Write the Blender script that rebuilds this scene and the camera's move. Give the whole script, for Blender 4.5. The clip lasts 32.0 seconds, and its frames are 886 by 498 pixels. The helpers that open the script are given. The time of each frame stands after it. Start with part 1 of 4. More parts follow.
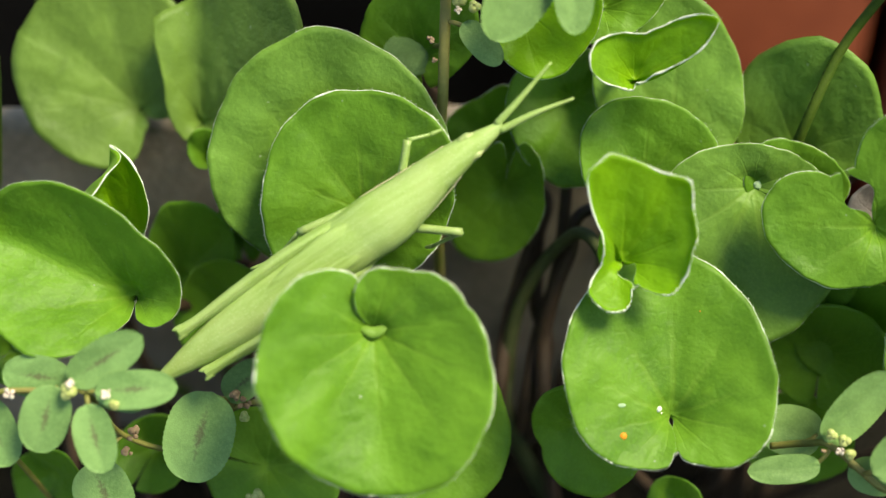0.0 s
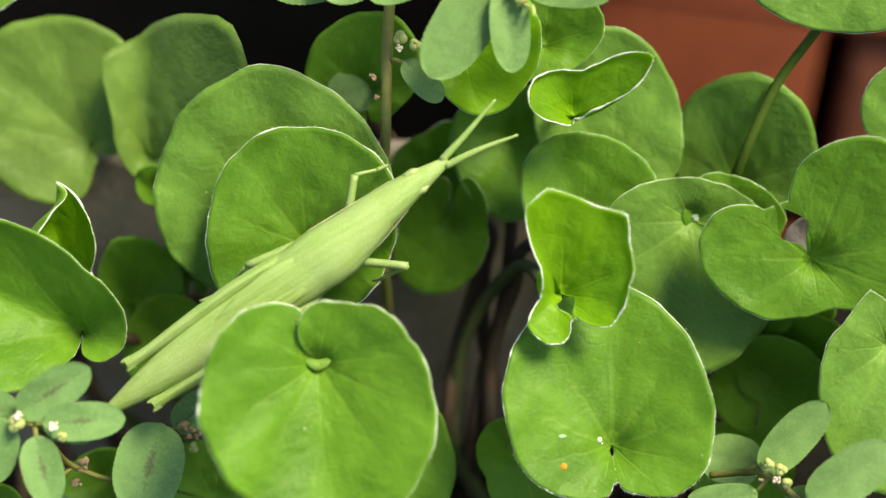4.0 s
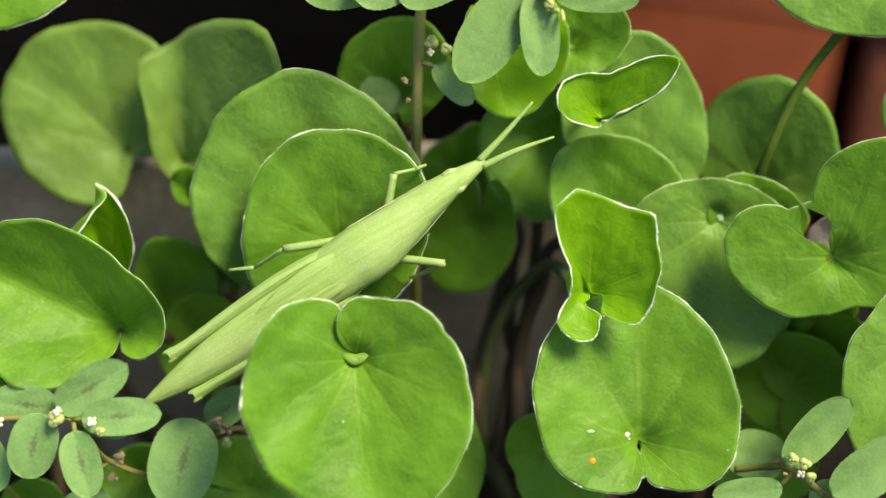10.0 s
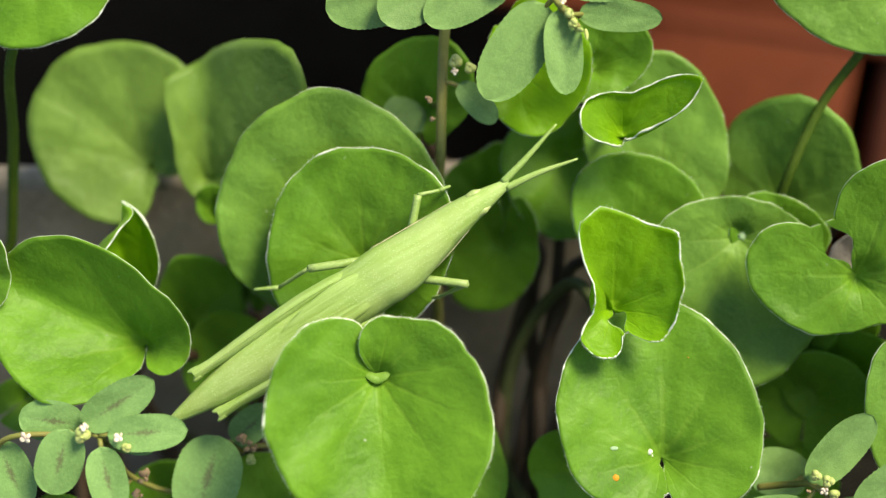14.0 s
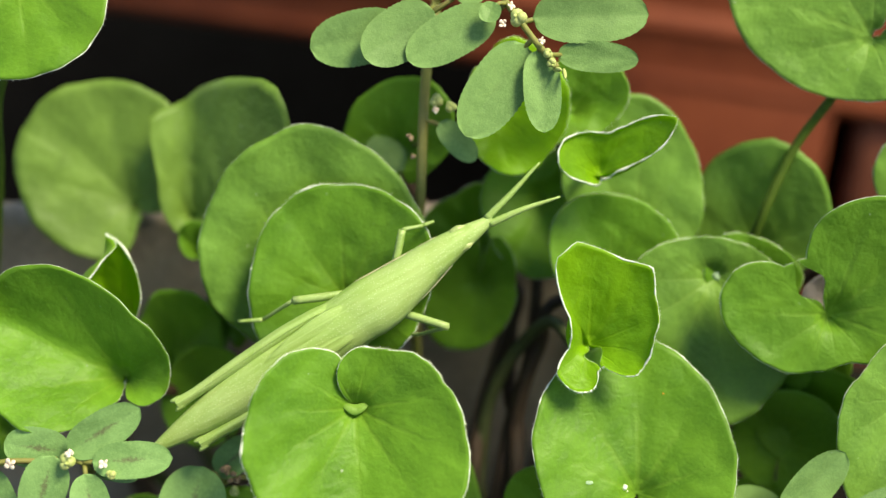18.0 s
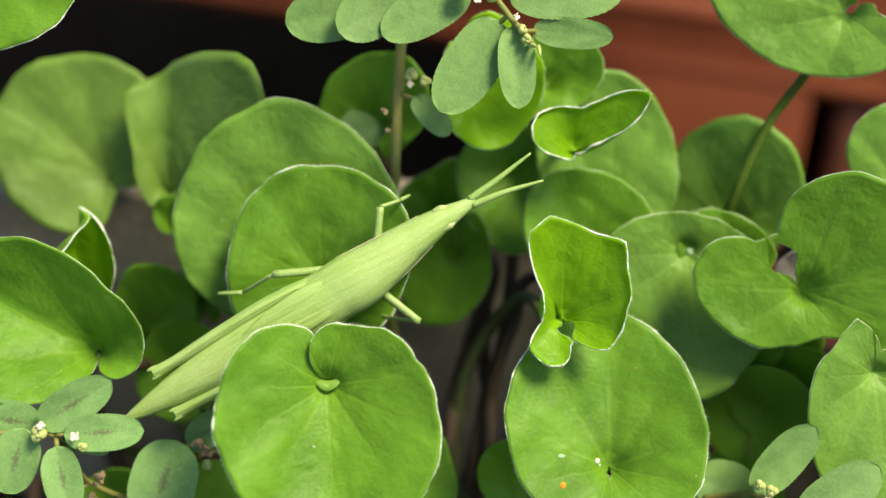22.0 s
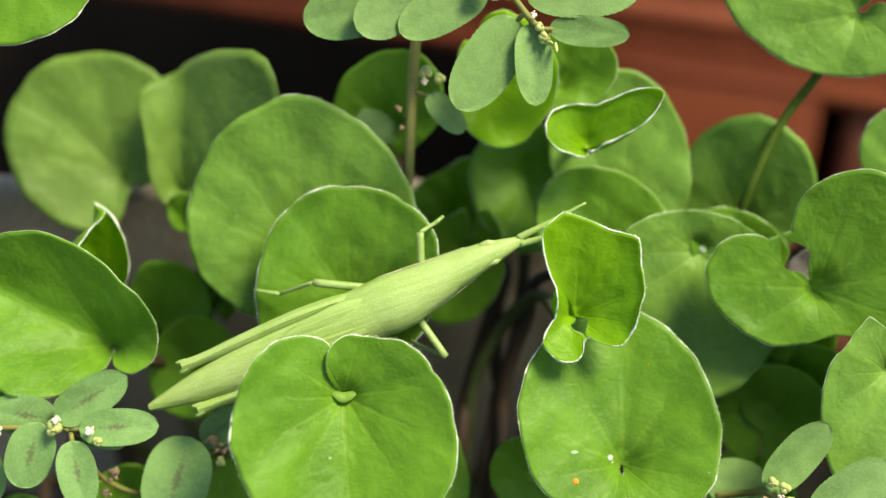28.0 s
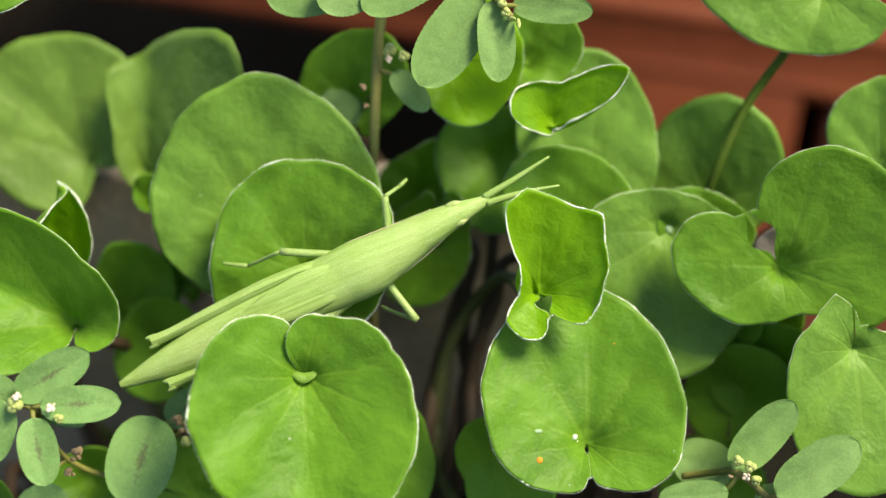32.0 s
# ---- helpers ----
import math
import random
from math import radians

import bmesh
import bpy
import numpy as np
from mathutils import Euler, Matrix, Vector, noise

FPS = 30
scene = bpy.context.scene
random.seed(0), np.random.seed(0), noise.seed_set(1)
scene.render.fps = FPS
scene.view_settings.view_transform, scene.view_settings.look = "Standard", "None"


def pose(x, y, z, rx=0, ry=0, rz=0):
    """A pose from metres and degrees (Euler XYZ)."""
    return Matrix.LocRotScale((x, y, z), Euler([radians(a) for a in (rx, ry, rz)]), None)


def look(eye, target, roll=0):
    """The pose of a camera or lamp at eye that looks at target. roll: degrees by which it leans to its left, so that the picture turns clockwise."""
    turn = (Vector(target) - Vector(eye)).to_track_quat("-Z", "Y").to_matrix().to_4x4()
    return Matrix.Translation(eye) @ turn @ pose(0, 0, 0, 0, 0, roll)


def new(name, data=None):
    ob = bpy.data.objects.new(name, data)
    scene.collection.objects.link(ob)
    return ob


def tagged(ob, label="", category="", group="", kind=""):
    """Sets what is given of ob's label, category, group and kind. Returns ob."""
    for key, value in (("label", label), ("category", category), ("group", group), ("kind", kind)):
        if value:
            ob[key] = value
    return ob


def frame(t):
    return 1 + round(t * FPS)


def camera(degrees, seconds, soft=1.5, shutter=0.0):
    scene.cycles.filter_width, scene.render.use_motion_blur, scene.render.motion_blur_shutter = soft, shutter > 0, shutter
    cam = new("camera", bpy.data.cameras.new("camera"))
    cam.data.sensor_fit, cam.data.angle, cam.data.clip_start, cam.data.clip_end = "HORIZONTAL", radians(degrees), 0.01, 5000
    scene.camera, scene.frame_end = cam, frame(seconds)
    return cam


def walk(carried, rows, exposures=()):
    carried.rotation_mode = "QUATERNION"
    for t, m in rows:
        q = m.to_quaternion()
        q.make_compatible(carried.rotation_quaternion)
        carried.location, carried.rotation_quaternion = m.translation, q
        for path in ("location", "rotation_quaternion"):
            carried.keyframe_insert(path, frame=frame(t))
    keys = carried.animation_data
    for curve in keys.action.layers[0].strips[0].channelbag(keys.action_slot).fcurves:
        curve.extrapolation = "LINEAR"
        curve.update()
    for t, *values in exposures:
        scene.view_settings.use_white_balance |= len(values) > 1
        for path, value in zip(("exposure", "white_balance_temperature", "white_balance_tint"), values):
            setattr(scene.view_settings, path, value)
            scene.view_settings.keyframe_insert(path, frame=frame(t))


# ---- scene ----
cam = camera(36, 32.0, soft=1.35)
cam.data.dof.use_dof, cam.data.dof.focus_distance, cam.data.dof.aperture_fstop = True, 0.1295, 11
PATH = [
    (0, -0.00222, -0.09379, 0.14489, 45.837, 0.595, 0.350),
    (0.5, -0.00212, -0.09416, 0.14534, 45.809, 0.556, 0.343),
    (1, -0.00217, -0.09395, 0.14648, 45.459, 0.549, 0.331),
    (1.5, -0.00177, -0.09398, 0.14742, 45.515, 0.253, 0.146),
    (2, -0.00041, -0.09438, 0.14703, 46.508, 0.075, -0.256),
    (2.5, 0.00020, -0.09437, 0.14726, 46.633, 0.099, -0.446),
    (3, 0.00036, -0.09493, 0.14665, 47.010, 0.137, -0.530),
    (3.5, 0.00084, -0.09476, 0.14658, 46.996, 0.231, -0.494),
    (5.5, 0.00194, -0.09468, 0.14739, 46.872, 0.235, -0.495),
    (6, 0.00143, -0.09468, 0.14790, 46.828, -0.034, -0.620),
    (6.5, 0.00205, -0.09562, 0.14858, 46.994, -0.161, -0.608),
    (7, 0.00270, -0.09583, 0.14928, 46.874, -0.071, -0.870),
    (7.5, 0.00333, -0.09607, 0.14923, 47.004, 0.032, -0.794),
    (8, 0.00425, -0.09587, 0.14909, 46.984, 0.239, -0.757),
    (8.5, 0.00321, -0.09594, 0.14841, 46.996, 0.054, -1.033),
    (9, 0.00301, -0.09626, 0.14779, 47.117, 0.122, -1.102),
    (9.5, 0.00018, -0.09658, 0.14859, 46.974, 0.507, -0.667),
    (10, -0.00092, -0.09700, 0.14855, 47.031, 0.505, -0.305),
    (10.5, -0.00200, -0.09682, 0.14931, 46.679, 0.508, -0.185),
    (11, -0.00282, -0.09793, 0.14807, 47.315, 0.326, -0.030),
    (11.5, -0.00322, -0.09789, 0.14903, 47.058, 0.391, -0.038),
    (12, -0.00248, -0.09766, 0.14924, 47.143, 0.523, 0.117),
    (12.5, -0.00189, -0.09701, 0.14933, 47.026, 0.808, 0.212),
    (13, -0.00188, -0.09776, 0.14844, 47.628, 0.776, 0.230),
    (13.5, -0.00250, -0.09809, 0.14842, 47.889, 0.703, 0.080),
    (14, -0.00213, -0.09830, 0.14842, 48.189, 0.768, 0.104),
    (14.5, -0.00268, -0.09879, 0.14789, 48.663, 0.580, 0.079),
    (16.5, -0.00351, -0.10229, 0.14756, 50.682, -0.306, -0.181),
    (17, -0.00229, -0.10224, 0.14709, 51.075, -0.137, -0.014),
    (17.5, -0.00250, -0.10216, 0.14706, 51.120, -0.233, -0.163),
    (18, -0.00197, -0.10228, 0.14671, 51.321, -0.279, -0.068),
    (18.5, -0.00211, -0.10207, 0.14656, 51.339, -0.347, -0.162),
    (19, -0.00241, -0.10210, 0.14651, 51.264, -0.510, -0.207),
    (19.5, -0.00169, -0.10254, 0.14649, 51.068, -0.442, -0.043),
    (20, -0.00140, -0.10331, 0.14580, 51.075, -0.444, -0.057),
    (20.5, -0.00167, -0.10314, 0.14622, 50.735, -0.693, -0.140),
    (21, -0.00088, -0.10372, 0.14564, 51.109, -0.632, -0.091),
    (21.5, -0.00073, -0.10302, 0.14644, 50.593, -0.714, -0.213),
    (22, -0.00052, -0.10335, 0.14574, 50.842, -0.738, -0.324),
    (22.5, -0.00054, -0.10351, 0.14562, 50.868, -0.694, -0.386),
    (23, -0.00088, -0.10363, 0.14574, 50.756, -0.834, -0.512),
    (23.5, -0.00092, -0.10355, 0.14556, 50.753, -0.884, -0.507),
    (24, -0.00060, -0.10321, 0.14592, 50.434, -0.856, -0.281),
    (24.5, -0.00061, -0.10360, 0.14562, 50.556, -0.942, -0.166),
    (25, -0.00184, -0.10494, 0.14541, 50.833, -1.201, -0.285),
    (25.5, -0.00290, -0.10539, 0.14552, 50.892, -1.372, -0.524),
    (27.5, -0.00175, -0.10525, 0.14428, 51.564, -0.909, -0.063),
    (28, -0.00135, -0.10506, 0.14421, 51.644, -0.799, -0.003),
    (28.5, -0.00259, -0.10570, 0.14332, 52.129, -0.951, -0.068),
    (29, -0.00169, -0.10637, 0.14298, 52.416, -0.886, 0.209),
    (29.5, -0.00072, -0.10609, 0.14324, 52.039, -1.191, 0.062),
    (30, 0.00085, -0.10674, 0.14210, 52.522, -1.058, 0.211),
    (30.5, 0.00120, -0.10663, 0.14119, 52.708, -1.043, -0.125),
    (31, 0.00183, -0.10603, 0.14110, 52.442, -0.928, -0.092),
    (31.5, 0.00201, -0.10605, 0.14135, 52.106, -0.801, -0.038),
    (32, 0.00198, -0.10675, 0.14074, 52.343, -0.862, -0.103),
]
walk(cam, [(t, pose(x, y, z, a, b, c)) for t, x, y, z, a, b, c in PATH], exposures=[(0.0, 0.66, 7450, 5), (32.0, 0.66, 7450, 5)])

# ---- light: hazy sun high on the right, open sky ----
world = bpy.data.worlds.new("sky")
scene.world = world
world.use_nodes = True
sky = world.node_tree.nodes.new("ShaderNodeTexSky")
sky.sky_type, sky.sun_disc = "NISHITA", False
SUN = Vector((0.46, -0.07, 0.88)).normalized()
sky.sun_elevation = math.asin(SUN.z)
sky.sun_rotation = math.atan2(SUN.x, SUN.y)
world.node_tree.nodes["Background"].inputs[1].default_value = 0.15
world.node_tree.links.new(sky.outputs[0], world.node_tree.nodes["Background"].inputs[0])
sun = new("sun", bpy.data.lights.new("sun", "SUN"))
sun.data.energy, sun.data.angle, sun.data.color = 4.6, radians(20), (1.0, 0.93, 0.78)
sun.matrix_world = look(SUN * 2, (0, 0, 0))

# ---- the bed's own frame: u right, v up the slope, w out of the leaves, in millimetres ----
MM = 0.001
TILT = radians(40)
BED = Matrix(((1, 0, 0), (0, math.sin(TILT), -math.cos(TILT)), (0, math.cos(TILT), math.sin(TILT)))).to_4x4()
BED.translation = (0, 0, 0.06)


def bed(u, v, w, turn=0):
    """Pose at (u, v, w) of the bed, turned about its w axis."""
    return BED @ Matrix.Translation((u * MM, v * MM, w * MM)) @ Matrix.Rotation(radians(turn), 4, "Z")


# ---- materials ----
def nodes_of(name):
    m = bpy.data.materials.new(name)
    m.use_nodes = True
    return m, m.node_tree.nodes, m.node_tree.links, m.node_tree.nodes["Principled BSDF"]


def mixer(N, K, fac, a, b, kind="MIX"):
    n = N.new("ShaderNodeMix")
    n.data_type, n.blend_type = "RGBA", kind
    for socket, value in ((n.inputs[0], fac), (n.inputs[6], a), (n.inputs[7], b)):
        if hasattr(value, "is_linked"):
            K.new(value, socket)
        else:
            socket.default_value = value
    return n.outputs[2]


def calc(N, K, op, a, b=0.0, c=0.0):
    n = N.new("ShaderNodeMath")
    n.operation = op
    for socket, value in zip(n.inputs, (a, b, c)):
        if hasattr(value, "is_linked"):
            K.new(value, socket)
        else:
            socket.default_value = value
    return n.outputs[0]


def fine_noise(N, K, scale, detail=4, rough=0.6, source="Object"):
    co = N.new("ShaderNodeTexCoord")
    n = N.new("ShaderNodeTexNoise")
    n.inputs["Scale"].default_value, n.inputs["Detail"].default_value, n.inputs["Roughness"].default_value = scale, detail, rough
    K.new(co.outputs[source], n.inputs["Vector"])
    return n.outputs[0]


def span(N, K, value, lo, hi, a=0.0, b=1.0):
    n = N.new("ShaderNodeMapRange")
    n.interpolation_type = "SMOOTHSTEP"
    K.new(value, n.inputs[0])
    for i, v in enumerate((lo, hi, a, b)):
        n.inputs[i + 1].default_value = v
    return n.outputs[0]


def bumped(N, K, bsdf, height, strength, distance):
    b = N.new("ShaderNodeBump")
    b.inputs["Strength"].default_value, b.inputs["Distance"].default_value = strength, distance
    K.new(height, b.inputs["Height"])
    K.new(b.outputs[0], bsdf.inputs["Normal"])
    return b.outputs[0]


def rgb(r, g, b):
    return (r, g, b, 1)


def foliage(name, dark, light, vein, glow, through_share=0.34, rough=0.5, spacing=32, blotch=0):
    """Leaf skin: palmate or pinnate veins from the blade's own chart, mottling, soft sheen, light passing through."""
    m, N, K, B = nodes_of(name)
    uv = N.new("ShaderNodeUVMap")
    sep = N.new("ShaderNodeSeparateXYZ")
    K.new(uv.outputs[0], sep.inputs[0])
    blur = fine_noise(N, K, 700, 3)
    quilt = fine_noise(N, K, 620, 4, 0.58)
    swell = fine_noise(N, K, 190, 2, 0.5)
    dust = fine_noise(N, K, 1500, 1, 0.5)
    mottle = fine_noise(N, K, 160, 3)
    cell = fine_noise(N, K, 3200, 2)
    info = N.new("ShaderNodeObjectInfo")
    if blotch:
        # chart: x across -0.5..0.5 + 0.5, y along
        side = calc(N, K, "ABSOLUTE", calc(N, K, "SUBTRACT", sep.outputs[0], 0.5))
        along = calc(N, K, "ADD", sep.outputs[1], calc(N, K, "MULTIPLY", side, -0.9))
        dist = calc(N, K, "PINGPONG", along, 0.055)
        lines = calc(N, K, "MINIMUM", calc(N, K, "MULTIPLY", dist, 1.2), calc(N, K, "MULTIPLY", side, 0.6))
        veins = span(N, K, lines, 0.0, 0.03, 1, 0)
    else:
        ang = calc(N, K, "MULTIPLY", calc(N, K, "ABSOLUTE", calc(N, K, "SUBTRACT", sep.outputs[0], 0.5)), 360)
        ang = calc(N, K, "ADD", ang, calc(N, K, "MULTIPLY", calc(N, K, "SUBTRACT", blur, 0.5), calc(N, K, "MULTIPLY", sep.outputs[1], 22)))
        dist = calc(N, K, "MULTIPLY", calc(N, K, "PINGPONG", ang, spacing / 2), sep.outputs[1])
        veins = calc(N, K, "MULTIPLY", span(N, K, dist, 0.2, 1.5, 1, 0), span(N, K, sep.outputs[1], 0.15, 0.95, 1, 0.12))
    base = mixer(N, K, span(N, K, mottle, 0.3, 0.7), rgb(*[c * 0.92 for c in dark]), rgb(*[c * 1.08 for c in light]))
    base = mixer(N, K, calc(N, K, "MULTIPLY", span(N, K, cell, 0.4, 0.75), 0.3), base, rgb(*[min(1, c * 1.5 + 0.01) for c in light]))
    base = mixer(N, K, calc(N, K, "MULTIPLY", veins, 0.2 if not blotch else 0.06), base, rgb(*vein))
    if blotch:
        spot = calc(N, K, "ADD", calc(N, K, "MULTIPLY", side, 4.6), calc(N, K, "MULTIPLY", calc(N, K, "ABSOLUTE", calc(N, K, "SUBTRACT", sep.outputs[1], 0.47)), 1.35))
        spot = calc(N, K, "ADD", spot, calc(N, K, "MULTIPLY", calc(N, K, "SUBTRACT", cell, 0.5), 0.9))
        base = mixer(N, K, calc(N, K, "MULTIPLY", span(N, K, spot, 0.05, 0.5, 1, 0), blotch), base, rgb(0.085, 0.048, 0.038))
    if not blotch:
        heart = calc(N, K, "MULTIPLY", span(N, K, sep.outputs[1], 0.05, 0.75, 1, 0), span(N, K, calc(N, K, "ADD", blur, calc(N, K, "MULTIPLY", veins, 0.5)), 0.35, 0.8))
        base = mixer(N, K, calc(N, K, "MULTIPLY", heart, 0.18), base, rgb(vein[0], vein[1], vein[2] * 0.4))
    base = mixer(N, K, calc(N, K, "MULTIPLY", span(N, K, dust, 0.79, 0.84), 0.5), base, rgb(0.55, 0.60, 0.45))
    tint = calc(N, K, "ADD", 0.9, calc(N, K, "MULTIPLY", info.outputs["Random"], 0.2))
    hsv = N.new("ShaderNodeHueSaturation")
    K.new(base, hsv.inputs["Color"])
    K.new(tint, hsv.inputs["Value"])
    base = hsv.outputs[0]
    K.new(base, B.inputs["Base Color"])
    B.inputs["Roughness"].default_value = rough
    B.inputs["Specular IOR Level"].default_value = 0.28
    B.inputs["Sheen Weight"].default_value = 0.05
    B.inputs["Sheen Roughness"].default_value = 0.5
    if blotch:
        web = N.new("ShaderNodeTexVoronoi")
        web.feature = "DISTANCE_TO_EDGE"
        web.inputs["Scale"].default_value = 4600
        place = N.new("ShaderNodeTexCoord")
        K.new(place.outputs["Object"], web.inputs["Vector"])
        base = mixer(N, K, calc(N, K, "MULTIPLY", span(N, K, web.outputs[0], 0.05, 0.3, 1, 0), 0.1), base, rgb(*[min(1, c * 1.6 + 0.02) for c in light]))
        K.new(base, B.inputs["Base Color"])
    relief = calc(N, K, "ADD", calc(N, K, "ADD", calc(N, K, "MULTIPLY", quilt, 0.6), calc(N, K, "MULTIPLY", swell, 2.2)), calc(N, K, "ADD", calc(N, K, "MULTIPLY", blur, 0.16), calc(N, K, "MULTIPLY", cell, 0.08)))
    wrinkle = calc(N, K, "ABSOLUTE", calc(N, K, "SUBTRACT", fine_noise(N, K, 330, 3, 0.55), 0.5))
    relief = calc(N, K, "ADD", relief, calc(N, K, "MULTIPLY", wrinkle, 0.0 if blotch else 1.3))
    if blotch:
        net = N.new("ShaderNodeTexVoronoi")
        net.feature = "DISTANCE_TO_EDGE"
        net.inputs["Scale"].default_value = 4200
        co = N.new("ShaderNodeTexCoord")
        K.new(co.outputs["Object"], net.inputs["Vector"])
        relief = calc(N, K, "ADD", relief, calc(N, K, "MULTIPLY", span(N, K, net.outputs[0], 0.0, 0.25, 1, 0), 0.05))
    relief = calc(N, K, "SUBTRACT", relief, calc(N, K, "MULTIPLY", veins, 0.16 if not blotch else 0.02))
    normal = bumped(N, K, B, relief, 0.5 if not blotch else 0.32, 0.00042)
    tl = N.new("ShaderNodeBsdfTranslucent")
    tl.inputs[0].default_value = rgb(*glow)
    K.new(normal, tl.inputs["Normal"])
    mx = N.new("ShaderNodeMixShader")
    mx.inputs[0].default_value = through_share
    K.new(B.outputs[0], mx.inputs[1])
    K.new(tl.outputs[0], mx.inputs[2])
    K.new(mx.outputs[0], N["Material Output"].inputs[0])
    return m


def skin(name, a, b, scale, rough=0.6, bump=0.3, depth=0.0002, spec=0.4, metal=0.0):
    """Plain matter: two mingled colours, coarse and fine, with relief."""
    m, N, K, B = nodes_of(name)
    coarse, fine = fine_noise(N, K, scale, 5), fine_noise(N, K, scale * 7, 4)
    c = mixer(N, K, span(N, K, coarse, 0.3, 0.7), rgb(*a), rgb(*b))
    c = mixer(N, K, calc(N, K, "MULTIPLY", span(N, K, fine, 0.35, 0.75), 0.3), c, rgb(*[min(1, x * 1.5) for x in b]))
    K.new(c, B.inputs["Base Color"])
    B.inputs["Roughness"].default_value, B.inputs["Specular IOR Level"].default_value, B.inputs["Metallic"].default_value = rough, spec, metal
    bumped(N, K, B, calc(N, K, "ADD", coarse, calc(N, K, "MULTIPLY", fine, 0.6)), bump, depth)
    return m


LEAF = {
    "leaf": foliage("leaf_green", (0.079, 0.204, 0.010), (0.126, 0.278, 0.018), (0.21, 0.36, 0.05), (0.24, 0.46, 0.025)),
    "pale": foliage("leaf_pale_green", (0.096, 0.213, 0.024), (0.141, 0.282, 0.036), (0.22, 0.37, 0.08), (0.22, 0.40, 0.03), 0.25),
    "dull": foliage("leaf_dull_green", (0.105, 0.196, 0.028), (0.146, 0.256, 0.040), (0.20, 0.32, 0.08), (0.20, 0.35, 0.04), 0.25),
    "filler_grey": foliage("leaf_filler_grey", (0.15, 0.13, 0.12), (0.24, 0.21, 0.20), (0.28, 0.25, 0.22), (0.2, 0.17, 0.12), 0.15),
    "young": foliage("leaf_young_green", (0.140, 0.320, 0.004), (0.200, 0.410, 0.006), (0.28, 0.48, 0.02), (0.36, 0.62, 0.01), 0.42, 0.46),
}
SPURGE = foliage("spurge_leaf_green", (0.122, 0.242, 0.068), (0.172, 0.310, 0.094), (0.20, 0.34, 0.13), (0.14, 0.27, 0.06), 0.15, 0.55, blotch=0.7)
SPURGE_PLAIN = foliage("spurge_leaf_plain", (0.108, 0.212, 0.056), (0.162, 0.288, 0.080), (0.16, 0.28, 0.11), (0.13, 0.26, 0.05), 0.18, 0.55, blotch=0.06)
DOWN = skin("white_down", (0.50, 0.56, 0.42), (0.68, 0.72, 0.60), 900, 0.8, 0.2)
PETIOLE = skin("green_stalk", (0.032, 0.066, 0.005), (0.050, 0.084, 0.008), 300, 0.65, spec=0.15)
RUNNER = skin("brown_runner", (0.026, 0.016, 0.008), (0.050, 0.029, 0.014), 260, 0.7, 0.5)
SPURGE_STEM = skin("spurge_stem_skin", (0.145, 0.165, 0.030), (0.19, 0.175, 0.045), 220, 0.6)
CAPSULE = skin("capsule_skin", (0.30, 0.36, 0.10), (0.42, 0.46, 0.17), 500, 0.5)
PETAL = skin("petal_white", (0.62, 0.46, 0.36), (0.76, 0.68, 0.54), 700, 0.6)
PINK = skin("dried_pink", (0.20, 0.12, 0.07), (0.34, 0.26, 0.15), 500, 0.7)
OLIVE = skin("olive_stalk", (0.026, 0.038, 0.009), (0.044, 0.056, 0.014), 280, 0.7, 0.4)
CONCRETE = skin("grey_concrete", (0.185, 0.150, 0.108), (0.280, 0.238, 0.180), 120, 0.9, 0.6, 0.0006, 0.2)
# soil set darker than its own tone, with the leaves' shade painted in
SOIL = skin("shade_dark_soil", (0.006, 0.0058, 0.004), (0.013, 0.012, 0.008), 260, 1.0, 0.9, 0.002, 0.1)
# ground colour near black: the gap's shade is put into it
EARTH = skin("shade_black_earth", (0.016, 0.011, 0.007), (0.028, 0.020, 0.013), 90, 1.0, 0.9, 0.003, 0.0)
STONE = skin("mauve_stone", (0.085, 0.072, 0.075), (0.14, 0.118, 0.122), 500, 0.8, 0.4)
CLAY = skin("terracotta", (0.118, 0.024, 0.008), (0.170, 0.040, 0.014), 45, 0.6, 0.35, 0.0007, 0.2)
CLAY_OLD = skin("weathered_terracotta", (0.080, 0.022, 0.010), (0.19, 0.062, 0.034), 55, 0.85, 0.5, 0.001, 0.2)


